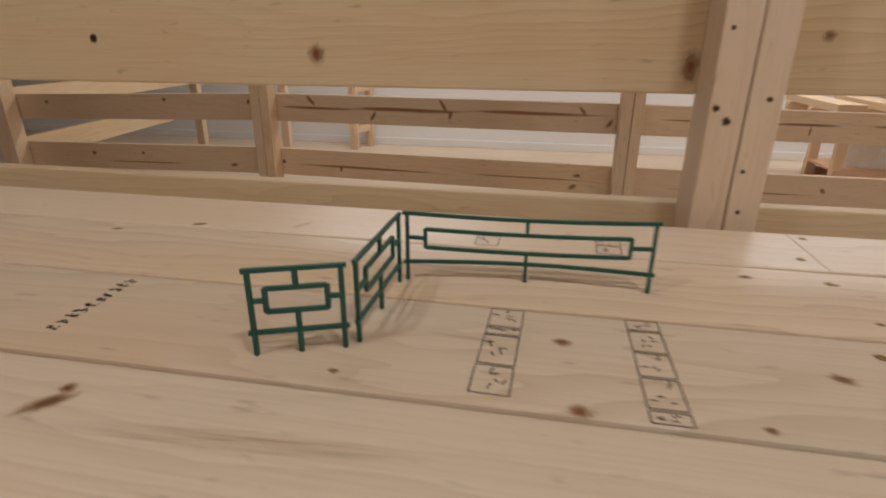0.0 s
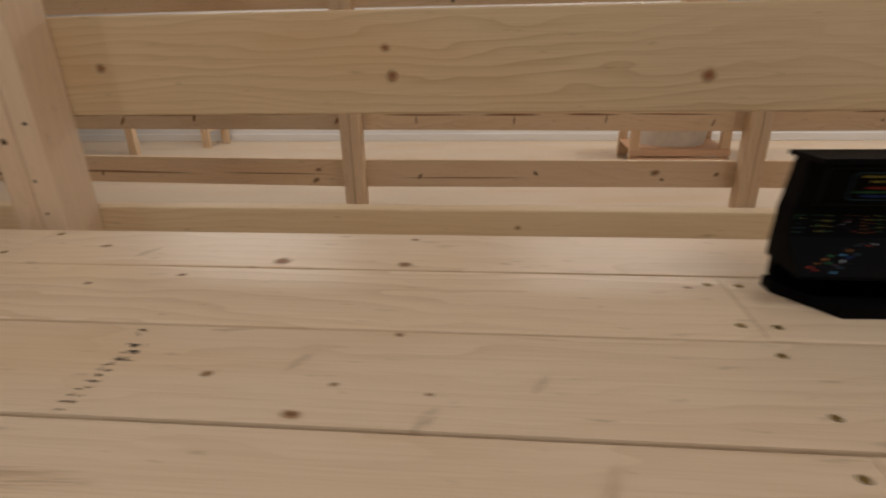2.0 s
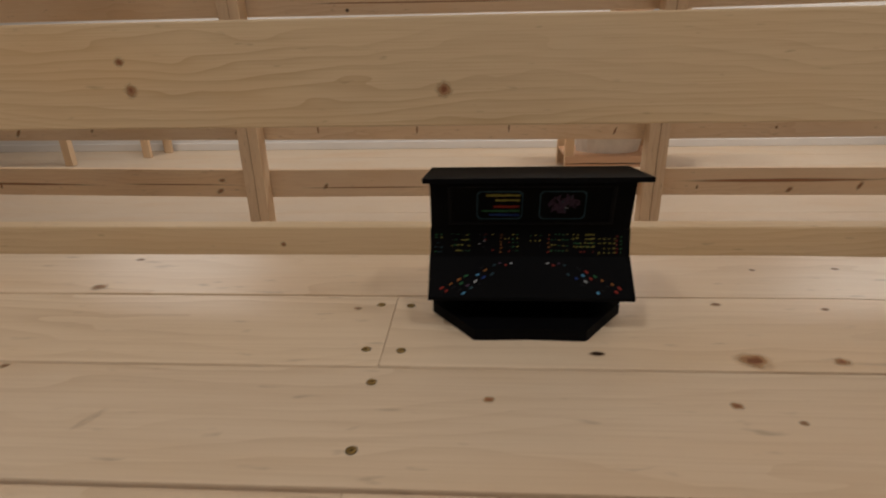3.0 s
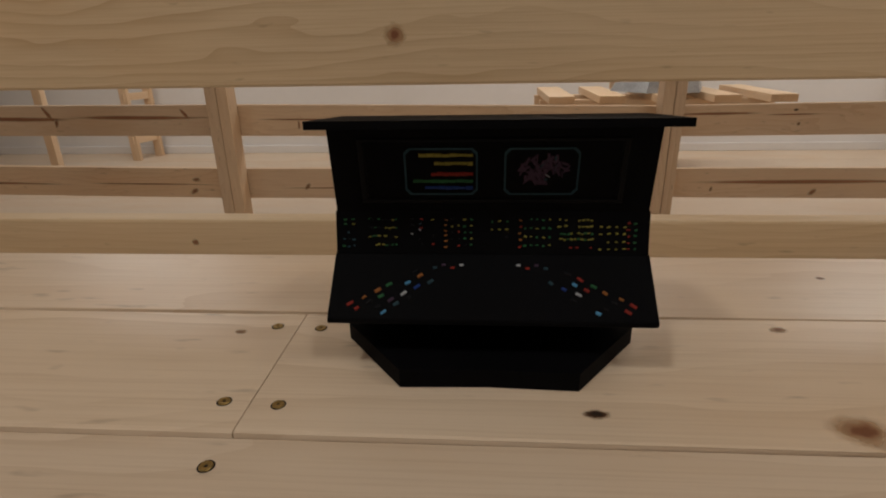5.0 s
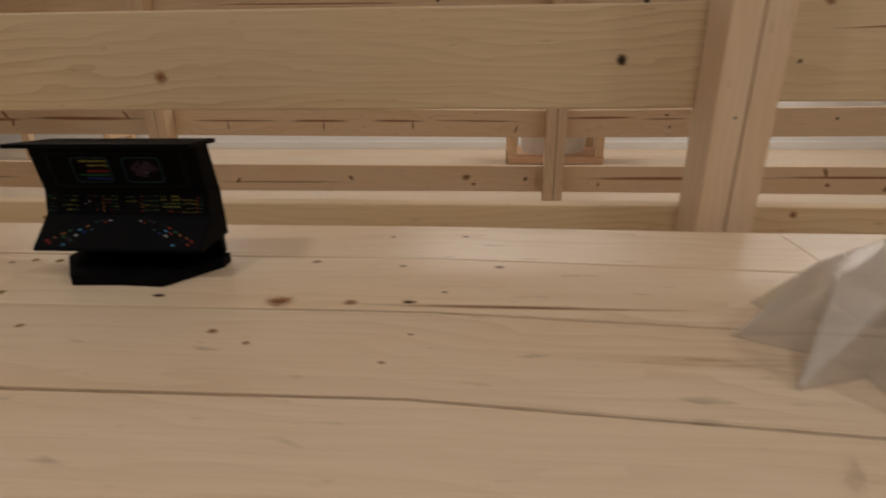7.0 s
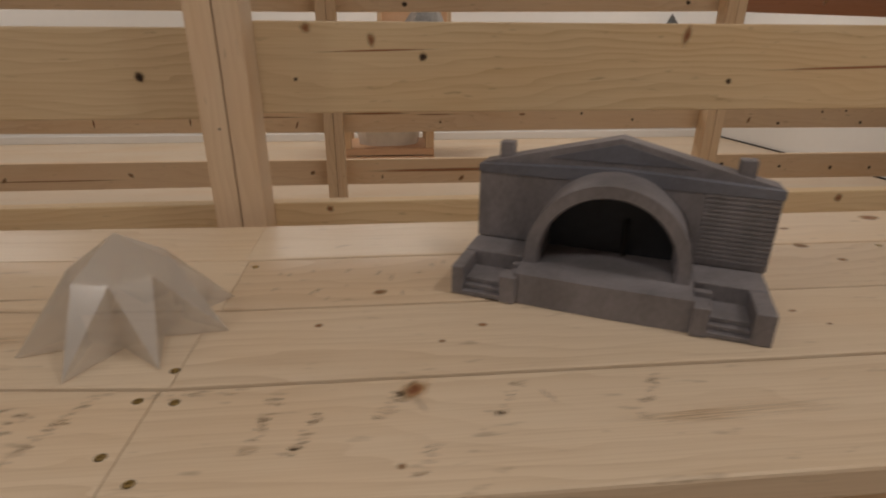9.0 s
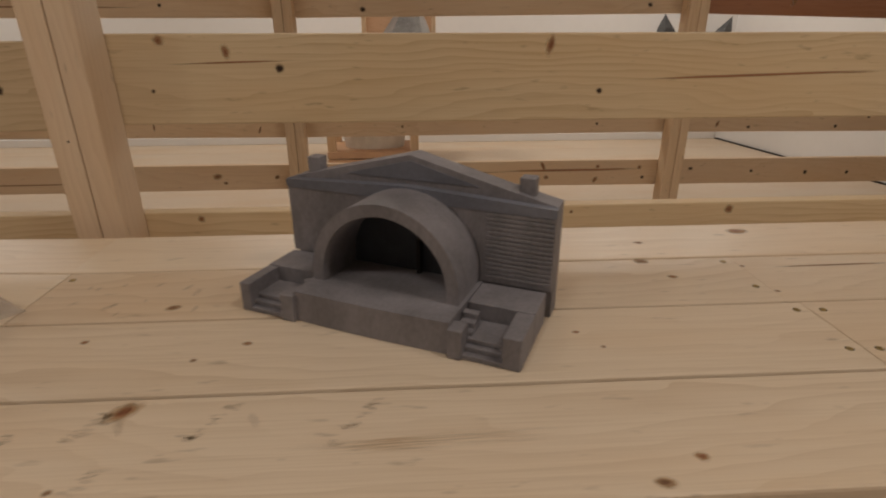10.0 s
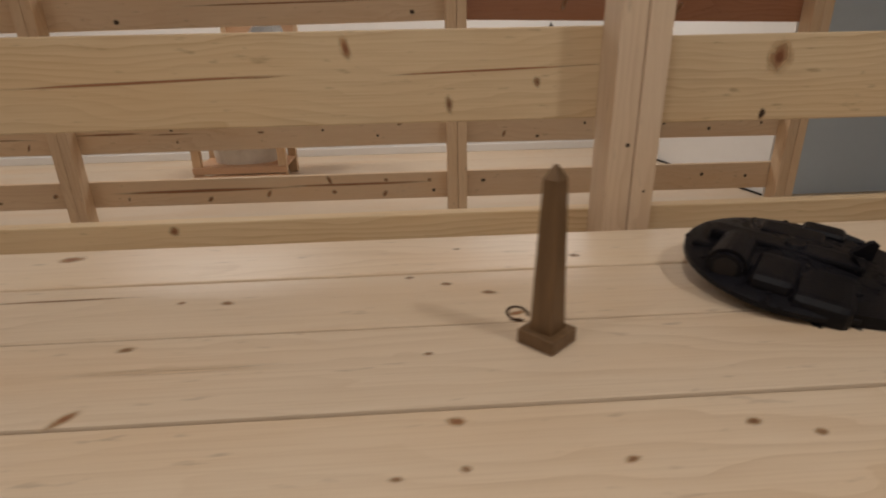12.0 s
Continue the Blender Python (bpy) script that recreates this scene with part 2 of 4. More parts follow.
# Flat dark disc: shade of the countersink put into its colour.
RIM = disc_mesh("screw_recess", RECESS_SHADE, 14)

# ---- the room ----
FZ = 0.25


def structure(name, bm, material, m=None):
    return tagged(part(name, bm, material, None, "", m), kind="structure")


FLOOR_OB = structure("floor", box(-7.1, 8.1, -3.7, 4.5, FZ - 0.12, FZ - 0.02), FLOOR)
for k in range(20):
    y0 = -3.6 + k * 0.398
    part("floor_board", box(-7.45, 7.45, -0.198, 0.198, -0.0195, 0.0, 0.0015, 1), FLOOR, FLOOR_OB, "", pose(0.5, y0 + 0.199, FZ))
structure("wall_north", box(-7, 8.0, 4.36, 4.5, FZ, 3.0), WHITE)
structure("wall_east", prism(((5.69, 4.358), (6.02, 2.50), (6.14, 2.50), (5.81, 4.358)), FZ, 3.0), WHITE)
# Thin dark strip added for the gap and shadow line at the wall's foot.
structure("baseboard", prism(((5.672, 4.33), (6.003, 2.50), (6.017, 2.50), (5.687, 4.33)), FZ + 0.001, FZ + 0.012), RECESS_SHADE)
structure("wall_blue", box(6.142, 6.95, 2.502, 2.62, FZ, 3.0), COOL_SHADE)
structure("wall_far_east", box(8.0, 8.14, -3.7, 4.5, FZ, 3.0), WHITE)
structure("wall_west", box(-7.14, -7.0, -3.7, 4.5, FZ, 3.0), WHITE)
structure("wall_south", box(-7, 8.0, -3.74, -3.6, FZ, 3.0), WHITE)
structure("ceiling", box(-7.1, 8.1, -3.7, 4.5, 3.0, 3.1), WHITE)
# Dark panel fills an opening; the darkness inside is put into its colour.
structure("door_1", box(6.96, 7.98, 2.53, 2.60, FZ, 2.4, 0.004), paint("dark_door_paint", (0.05, 0.05, 0.052), 0.5))
structure("trim", box(-6.98, 5.66, 4.335, 4.357, FZ + 0.001, FZ + 0.07, 0.003), WHITE)

# ---- the shelf in the foreground ----
shelf = thing("wooden_shelf", (2.0, -0.4, FZ), "long unfinished pine display shelf with plank deck, posts and guard rails", "shelf")
LEFT_ROWS = ((-0.233, -0.110), (-0.373, -0.233), (-0.512, -0.373), (-0.640, -0.512))
RIGHT_ROWS = ((-0.262, -0.122), (-0.404, -0.262), (-0.547, -0.404), (-0.690, -0.547))
CUTS_LEFT = ((-2.6, 0.262, 2.112), (-2.6, 1.165, 2.118), (-2.6, 0.237, 2.112), (-2.6, 1.165, 2.105))
CUTS_RIGHT = ((2.112, 6.2), (2.118, 3.06, 6.2), (2.112, 3.072, 6.2), (2.105, 6.2))
PLANKS = []
SLEW = ((-0.029, -0.012), (-0.031, -0.029), (-0.035, -0.031), (-0.050, -0.035))


def plank(x0, x1, y0, y1, top, slew):
    """A deck plank; near its right end it runs askew by slew at its two edges."""
    a, b = x0 + 0.0004, x1 - 0.0004
    lo, hi = y0 + 0.0016, y1 - 0.0016
    bend = 1.65
    if slew and a < bend:
        pts = [(a, lo), (bend, lo), (b, lo + slew[0]), (b, hi + slew[1]), (bend, hi), (a, hi)]
    elif slew:
        pts = [(a, lo), (b, lo + slew[0]), (b, hi + slew[1]), (a, hi)]
    else:
        pts = [(a, lo), (b, lo), (b, hi), (a, hi)]
    c = Vector(((a + b) / 2, (lo + hi) / 2, top - 0.015))
    bm = prism([(x - c.x, y - c.y) for x, y in pts], -0.015, 0.015)
    bmesh.ops.bevel(bm, geom=[e for e in bm.edges if abs(e.verts[0].co.x - e.verts[1].co.x) > 0.2], offset=0.0034, segments=2, affect="EDGES", profile=0.6)
    return part("plank", bm, SHELF_PINE, shelf, "", pose(*c))


for side, rows, cuts in ((0, LEFT_ROWS, CUTS_LEFT), (1, RIGHT_ROWS, CUTS_RIGHT)):
    for (y0, y1), xs, slew in zip(rows, cuts, SLEW):
        for x0, x1 in zip(xs, xs[1:]):
            drop = random.uniform(0, 0.0012)
            skew = slew if side == 0 and x1 > 2 else None
            PLANKS.append((x0, x1, y0, y1, 1.0 - drop, plank(x0, x1, y0, y1, 1.0 - drop, skew)))


def plank_at(x, y):
    for x0, x1, y0, y1, z, ob in PLANKS:
        if x0 <= x <= x1 and y0 <= y <= y1:
            return z, ob
    return 1.0, PLANKS[0][5]


def deck_mark(kind, x, y, r, long=1.35, turn=0.0):
    z, ob = plank_at(x, y)
    me = DISCS[kind]
    piece(me.name, me, ob, pose(x, y, z + random.uniform(0.0002, 0.0004), 0, 0, turn) @ Matrix.Diagonal((r * long, r, 1, 1)))


def deck_screw(x, y):
    z, ob = plank_at(x, y)
    s = piece("screw", SCREW, ob, pose(x, y, z + 0.0006, 0, 0, random.uniform(0, 60)) @ Matrix.Diagonal((0.70, 0.70, 1, 1)))
    piece("screw_recess", RIM, s, pose(x, y, z + 0.00015) @ Matrix.Diagonal((0.0045, 0.0045, 1, 1)))


for x in (-1.65, -0.72, 0.2, 1.165, 2.06, 3.07, 4.0, 4.95):
    board("bearer", shelf, POST_PINE, x - 0.02, x + 0.02, -0.635, -0.10, 0.87, 0.9685)
for x0, x1, y in ((-2.6, 1.75, -0.632), (1.75, 6.2, -0.680)):
    board("front_fascia", shelf, FAR_PINE, x0 + 0.001, x1 - 0.001, y, y + 0.032, 0.80, 0.969, 0.003)
POSTS = (-1.66, 0.202, 2.062, 3.998, 5.86)
for i, x in enumerate(POSTS):
    for a, b in ((-0.042, -0.0008), (0.0008, 0.039)):
        board("post_stud", shelf, POST_PINE, x + a, x + b, -0.080, -0.001, FZ + 0.001, 2.3, 0.003, True)
    board("front_leg", shelf, POST_PINE, x - 0.04, x + 0.04, -0.60, -0.555, FZ + 0.001, 0.8695, 0.003, True)
RAILS = ((-2.6, 0.205, 1.149, 1.294), (0.207, 2.061, 1.151, 1.296), (2.063, 3.998, 1.160, 1.307), (4.0, 6.2, 1.148, 1.290))
RAIL_OBS = []
for x0, x1, z0, z1 in RAILS:
    RAIL_OBS.append((x0, x1, board("guard_rail", shelf, RAIL_PINE, x0, x1, 0.0, 0.028, z0, z1, 0.003)))
    RAIL_OBS.append((x0, x1, board("side_board", shelf, RAIL_PINE, x0, x1, 0.0, 0.028, 0.865, 0.999, 0.003)))


def face_mark(kind, x, y, z, r, owner, tall=1.0, turn=0.0):
    me = DISCS[kind]
    piece(me.name, me, owner, pose(x, y - random.uniform(0.0002, 0.0004), z, 90, 0, 0) @ pose(0, 0, 0, 0, 0, turn) @ Matrix.Diagonal((r, r * tall, 1, 1)))


def rail_at(x, low=False):
    for k in range(0, len(RAIL_OBS), 2):
        if RAIL_OBS[k][0] <= x <= RAIL_OBS[k][1]:
            return RAIL_OBS[k + (1 if low else 0)][2]
    return RAIL_OBS[0][2]


# knots in the deck: x, y, radius
ROW_1 = ((-0.447, -0.222, 0.007), (0.376, -0.173, 0.006), (0.643, -0.213, 0.013), (0.801, -0.217, 0.010), (0.803, -0.133, 0.005), (1.587, -0.158, 0.004), (1.686, -0.154, 0.004),
         (3.134, -0.160, 0.015), (3.865, -0.223, 0.008), (3.70, -0.18, 0.004), (2.95, -0.20, 0.006))
ROW_2 = ((-0.533, -0.258, 0.005), (0.172, -0.263, 0.006), (0.25, -0.267, 0.004), (0.25, -0.344, 0.004), (0.434, -0.288, 0.005), (0.535, -0.26, 0.005), (1.125, -0.265, 0.004),
         (1.507, -0.25, 0.005), (1.614, -0.259, 0.004), (1.668, -0.328, 0.003), (1.729, -0.258, 0.005), (2.298, -0.373, 0.008), (2.925, -0.271, 0.012), (2.949, -0.325, 0.007),
         (3.064, -0.296, 0.004), (3.065, -0.375, 0.004), (3.353, -0.321, 0.005), (3.41, -0.327, 0.007), (3.63, -0.275, 0.005), (3.677, -0.299, 0.006), (3.728, -0.328, 0.007))
ROW_3 = ((-0.164, -0.492, 0.004), (-0.007, -0.422, 0.007), (0.114, -0.501, 0.005), (0.182, -0.435, 0.008), (0.4, -0.435, 0.006), (0.666, -0.453, 0.006), (0.757, -0.5, 0.007),
         (0.78, -0.461, 0.004), (0.822, -0.381, 0.005), (0.861, -0.469, 0.003), (1.262, -0.417, 0.005), (1.455, -0.419, 0.006), (1.495, -0.438, 0.004), (1.623, -0.464, 0.003), (1.642, -0.417, 0.003),
         (2.233, -0.447, 0.005), (2.364, -0.489, 0.004), (2.411, -0.46, 0.005), (2.774, -0.459, 0.004), (2.795, -0.49, 0.003), (3.338, -0.427, 0.007), (3.648, -0.462, 0.004))
ROW_4 = ((-0.329, -0.544, 0.007), (2.318, -0.657, 0.004), (2.78, -0.675, 0.007), (2.821, -0.651, 0.006), (3.012, -0.646, 0.005), (3.074, -0.589, 0.004), (3.265, -0.596, 0.005),
         (3.349, -0.648, 0.006), (3.619, -0.624, 0.004), (3.667, -0.565, 0.007), (3.67, -0.618, 0.005), (3.794, -0.618, 0.005), (3.907, -0.585, 0.006), (3.952, -0.601, 0.005))
for row in (ROW_1, ROW_2, ROW_3, ROW_4):
    for x, y, r in row:
        deck_mark(random.choice("bbbbbr"), x, y, r * 1.1, random.uniform(1.1, 1.7), random.uniform(-15, 15))
for kind, x, y, r, long, turn in (("r", 1.497, -0.356, 0.016, 1.3, 0), ("r", 1.572, -0.356, 0.009, 1.2, 0), ("r", 0.003, -0.504, 0.009, 1.4, 0), ("r", 2.332, -0.566, 0.015, 1.4, 55),
                                  ("r", 3.338, -0.536, 0.008, 2.4, 55), ("y", 0.29, -0.535, 0.010, 3.0, 60), ("y", 0.985, -0.56, 0.009, 4.5, 70), ("y", 1.25, -0.55, 0.009, 4.5, 100), ("r", 0.30, -0.522, 0.004, 2.5, 60),
                                  ("b", -0.33, -0.56, 0.010, 2.5, 50), ("k", 1.362, -0.348, 0.005, 1.9, 0), ("k", 1.633, -0.352, 0.005, 2.0, 0), ("r", 3.752, -0.385, 0.007, 2.2, 15), ("k", 3.747, -0.399, 0.003, 3, 10), ("b", 0.20, -0.586, 0.0013, 95, 1.2), ("b", 0.36, -0.583, 0.0012, 90, 0.8), ("y", 0.55, -0.575, 0.016, 9, 2), ("y", 1.9, -0.45, 0.012, 12, 0), ("y", 2.6, -0.62, 0.014, 10, 2), ("y", 3.4, -0.47, 0.010, 14, 0), ("y", -0.2, -0.57, 0.012, 12, 3), ("b", 3.2, -0.30, 0.004, 30, 1), ("b", 1.75, -0.36, 0.005, 40, 0)):
    deck_mark(kind, x, y, r, long, turn)
soil = random.Random(21)
for x0, y0, x1, y1, count, wide in ((1.925, -0.645, 1.985, -0.560, 34, 0.010), (1.965, -0.655, 2.005, -0.575, 30, 0.010), (2.015, -0.650, 2.055, -0.550, 24, 0.008), (2.20, -0.640, 2.215, -0.560, 12, 0.008), (2.235, -0.640, 2.25, -0.59, 12, 0.008),
                                    (2.33, -0.665, 2.345, -0.64, 7, 0.010), (1.87, -0.66, 1.885, -0.635, 9, 0.010), (2.30, -0.60, 2.33, -0.56, 16, 0.010), (2.40, -0.61, 2.43, -0.56, 12, 0.008), (2.10, -0.56, 2.20, -0.552, 8, 0.006), (2.52, -0.62, 2.56, -0.56, 9, 0.006)):
    for k in range(int(count * 1.7)):
        f = soil.random()
        deck_mark("s", x0 + (x1 - x0) * f + soil.gauss(0, wide * 0.35), min(y0 + (y1 - y0) * f + soil.gauss(0, 0.003), -0.5515), soil.uniform(0.0014, 0.0034), soil.uniform(2.0, 3.6), soil.uniform(-12, 16))
for x, y, r, long, turn in ((1.935, -0.575, 0.007, 3.2, 58), (2.205, -0.60, 0.006, 3.2, 100), (2.335, -0.585, 0.006, 3.4, 118), (2.45, -0.585, 0.005, 3.0, 120), (1.885, -0.655, 0.007, 2.2, 50)):
    deck_mark("s", x, y, r, long, turn)
for k in range(18):
    deck_mark("s", soil.uniform(2.15, 2.42), soil.uniform(-0.385, -0.28), soil.uniform(0.003, 0.007), soil.uniform(1.5, 3.0), 80 + soil.uniform(-30, 30))
for x, y, r in ((0.74, -0.43, 0.007), (0.86, -0.50, 0.008), (0.45, -0.19, 0.008), (-0.32, -0.20, 0.007), (0.0, -0.18, 0.008), (0.95, -0.45, 0.006)):
    deck_mark("s", x, y, r, 3.0, 62)
for x, ys in ((1.149, (-0.256, -0.345)), (1.182, (-0.258, -0.347)), (1.163, (-0.396, -0.477)), (1.148, (-0.536, -0.61)), (1.180, (-0.538, -0.61)), (0.223, (-0.399, -0.484)), (0.252, (-0.40, -0.483)),
              (0.234, (-0.541, -0.606)), (0.246, (-0.20, -0.265)), (0.275, (-0.13,)), (2.092, (-0.563, -0.629)), (2.124, (-0.567, -0.657)), (2.108, (-0.52, -0.42)), (2.13, (-0.285,)),
              (3.056, (-0.425, -0.51)), (3.088, (-0.427, -0.512)), (3.075, (-0.585, -0.66)), (3.045, (-0.28, -0.36))):
    for y in ys:
        deck_screw(x, y)

# knots in the guard rail: x, z, radius
for kind, x, z, r, tall in (("k", -0.741, 1.215, 0.008, 1), ("r", -0.37, 1.195, 0.015, 1.1), ("b", 0.049, 1.275, 0.014, 1), ("r", 0.150, 1.184, 0.013, 1.8), ("r", 0.306, 1.222, 0.009, 1), ("r", 0.75, 1.245, 0.008, 1),
                            ("r", 0.758, 1.206, 0.011, 1), ("r", 1.208, 1.201, 0.013, 0.9), ("k", 1.909, 1.22, 0.009, 1), ("k", 2.16, 1.216, 0.004, 1), ("r", 2.183, 1.297, 0.010, 1), ("r", 2.289, 1.278, 0.008, 1.8),
                            ("k", 2.375, 1.252, 0.008, 1), ("r", 2.837, 1.288, 0.009, 2.2), ("k", 2.93, 1.211, 0.006, 1), ("r", 3.54, 1.281, 0.009, 2.2), ("b", 3.705, 1.189, 0.007, 2.4), ("b", 3.852, 1.222, 0.007, 1.5),
                            ("k", 4.251, 1.160, 0.006, 1.8), ("r", 4.263, 1.253, 0.024, 1.2)):
    face_mark(kind, x, 0.0, z, r * 1.2, rail_at(x), tall, random.uniform(-12, 12))
for x, z, long, high in ((3.22, 1.236, 0.27, 0.006), (3.40, 1.239, 0.05, 0.0022), (3.76, 1.242, 0.19, 0.005), (3.93, 1.247, 0.04, 0.002), (2.30, 1.262, 0.12, 0.004)):
    piece("knot", DISCS["r" if long < 0.1 else "p"], rail_at(x), pose(x, -0.0003, z, 90, 0, 0) @ pose(0, 0, 0, 0, 0, 1.5) @ Matrix.Diagonal((long, high * 0.55, 1, 1)))
for x, z, r in ((2.201, 0.986, 0.009), (3.215, 0.984, 0.012), (0.95, 0.97, 0.006), (2.9, 0.985, 0.005)):
    face_mark("r", x, 0.0, z, r, rail_at(x, True))
for x, z, r in ((0.171, 1.23, 0.004), (0.168, 1.14, 0.006), (0.182, 1.125, 0.007), (0.225, 1.152, 0.005), (0.212, 1.065, 0.004), (0.216, 1.013, 0.004), (2.048, 1.148, 0.003), (3.985, 1.127, 0.005), (4.02, 1.05, 0.003)):
    owner = [o for o in shelf.children if o.name.startswith("post_stud") and abs(world_of(o).translation.x - x) < 0.022]
    if owner:
        face_mark("k", x, -0.080, z, r, owner[0])


# ---- printed stamps on the planks ----
def stamp_bars(bm, bars, at, turn, wide=1.0, height=0.0006):
    m = pose(at[0], at[1], 0, 0, 0, turn)
    for u0, v0, u1, v1, w in bars:
        a, b = Vector((u0 * wide, v0 * wide, 0)), Vector((u1 * wide, v1 * wide, 0))
        d = (b - a).normalized()
        s = Vector((-d.y, d.x, 0)) * w * wide / 2
        bm.faces.new([bm.verts.new(m @ (p + Vector((0, 0, at[2])))) for p in (a - s, b - s, b + s, a + s)])


def stamp(name, x, y, turn, cells, size, material, label, rough_marks=5, framed=True):
    z, owner = plank_at(x, y)
    bm = bmesh.new()
    rng = random.Random(int(1000 * (x + 3)))
    u = 0.0
    for wide in cells:
        bars = []
        if framed:
            bars += [(u, 0, u + wide, 0, 0.0011), (u + wide, 0, u + wide, size, 0.0011), (u + wide, size, u, size, 0.0011), (u, size, u, 0, 0.0011)]
        for k in range(rough_marks):
            a, b = u + wide * rng.uniform(0.15, 0.8), size * rng.uniform(0.2, 0.75)
            if rng.random() < 0.5:
                bars.append((a, b, a + wide * rng.uniform(0.1, 0.25), b + size * rng.uniform(-0.1, 0.1), 0.0013))
            else:
                bars.append((a, b, a + wide * rng.uniform(-0.05, 0.05), b + size * rng.uniform(0.15, 0.3), 0.0013))
        stamp_bars(bm, bars, (x, y, z + 0.0005), turn)
        u += wide + 0.0025
    return part(name, bm, material, owner, label)


stamp("ink_stamp", -0.042, -0.498, 88, (0.033, 0.040, 0.010, 0.030), 0.027, INK, "faint grey printed boxes and marks")
stamp("ink_stamp", 0.070, -0.507, 90, (0.012, 0.033, 0.030, 0.030, 0.016), 0.025, INK, "faint grey row of printed boxes")
stamp("ink_stamp", -0.397, -0.482, 91, (0.0075,) * 10, 0.018, INK_DARK, "smeared dark printed marks", 11, False)
stamp("ink_stamp", 0.585, -0.508, 90, (0.0062,) * 8, 0.024, INK, "faint grey printed marks", 4, False)
stamp("ink_stamp", 0.592, -0.440, 90, (0.009, 0.008, 0.009), 0.026, INK_DARK, "black printed mark", 9, False)
stamp("ink_stamp", 0.578, -0.400, 89, (0.018,), 0.020, INK, "faint grey printed marks", 6, False)
stamp("ink_stamp", -0.075, -0.225, 88, (0.030,), 0.026, INK, "faint grey printed box", 6)
stamp("ink_stamp", 0.060, -0.225, 88, (0.024, 0.022), 0.026, INK, "faint grey printed boxes", 5)


# ---- green fence model ----
def bar(bm, a, b, w, up=Vector((0, 0, 1))):
    a, b = Vector(a), Vector(b)
    d = (b - a).normalized()
    s = d.cross(up if abs(d.dot(up)) < 0.9 else Vector((0, 1, 0))).normalized() * w / 2
    t = d.cross(s).normalized() * w / 2
    ring = [[bm.verts.new(p + q) for q in (s + t, s - t, -s - t, -s + t)] for p in (a, b)]
    for i in range(4):
        j = (i + 1) % 4
        bm.faces.new((ring[0][i], ring[0][j], ring[1][j], ring[1][i]))
    bm.faces.new(ring[0][::-1])
    bm.faces.new(ring[1])


def fence_panel(fence, a, b, bow=0.0, mid=0.5):
    """Panel from foot a to foot b with a hollow rectangle held between crossbars."""
    a, b = Vector(a), Vector(b)
    side = (b - a).normalized().cross(Vector((0, 0, 1)))
    W = 0.0032

    def at(u, z):
        dip = -0.006 * bow * math.sin(math.pi * u) if z > 0.03 else 0.0
        p = a.lerp(b, u) - side * bow * 0.010 * math.sin(math.pi * u)
        return p + Vector((0, 0, z + dip))
    steps = 8 if bow else 1

    def run(name, u0, u1, z0, z1=None):
        z1 = z0 if z1 is None else z1
        bm = bmesh.new()
        rings = []
        for i in range(steps + 1):
            f = i / steps
            p = at(u0 + (u1 - u0) * f, z0 + (z1 - z0) * f)
            rings.append([bm.verts.new(p + side * (sa * W / 2) + Vector((0, 0, sb * W / 2))) for sa, sb in ((-1, -1), (1, -1), (1, 1), (-1, 1))])
        for q, r in zip(rings, rings[1:]):
            for i in range(4):
                bm.faces.new((q[i], q[(i + 1) % 4], r[(i + 1) % 4], r[i]))
        bm.faces.new(rings[0])
        bm.faces.new(rings[-1])
        bmesh.ops.recalc_face_normals(bm, faces=bm.faces[:])
        part(name, bm, GREEN, fence)

    def stick(name, u, z0, z1):
        bm = bmesh.new()
        bar(bm, at(u, z0), at(u, z1), W)
        part(name, bm, GREEN, fence)
    gap = 0.004 / (b - a).length
    run("top_rail", 0.0, 1.0, 0.0665)
    run("bottom_rail", 0.0, 1.0, 0.0180)
    stick("fence_post", gap, 0.0, 0.066)
    stick("fence_post", 1 - gap, 0.0, 0.066)
    lo, hi = (0.20, 0.80) if (b - a).length < 0.16 else (0.09, 0.90)
    run("frame_bar", lo, hi, 0.052)
    run("frame_bar", lo, hi, 0.034)
    stick("frame_end", lo, 0.0335, 0.0525)
    stick("frame_end", hi, 0.0335, 0.0525)
    stick("stem", mid, 0.052, 0.066)
    stick("stem", mid, 0.0, 0.034)
    run("tie", gap, lo, 0.043)
    run("tie", hi, 1 - gap, 0.043)


fence = thing("model_fence", (-0.13, -0.37, 1.0), "dark green plastic model fence of three hinged panels on the deck", "model fence")
fence_panel(fence, (-0.230, -0.485, 1.0), (-0.163, -0.459, 1.0))
fence_panel(fence, (-0.159, -0.455, 1.0), (-0.157, -0.336, 1.0))
fence_panel(fence, (-0.155, -0.332, 1.0), (0.075, -0.320, 1.0), 0.9)

# ---- black control console model ----
console = thing("control_console", (1.303, -0.26, 1.0), "matt black model control console with painted screens and buttons", "model console")
CX0, CX1 = 1.207, 1.400
part("base", prism(((CX0, -0.252), (CX0, -0.271), (1.250, -0.3275), (1.303, -0.3255), (1.356, -0.3275), (CX1, -0.271), (CX1, -0.252)), 1.0, 1.012), BLACK, console)


def profile(points, x0, x1, bevel=0.0):
    """A solid with the outline (y, z) between x0 and x1."""
    bm = prism([(y, z) for y, z in points], 0, 1)
    bm.transform(Matrix(((0, 0, x1 - x0, x0), (1, 0, 0, 0), (0, 1, 0, 0), (0, 0, 0, 1))))
    bmesh.ops.recalc_face_normals(bm, faces=bm.faces[:])
    if bevel:
        bmesh.ops.bevel(bm, geom=bm.edges[:], offset=bevel, segments=1, affect="EDGES")
    return bm


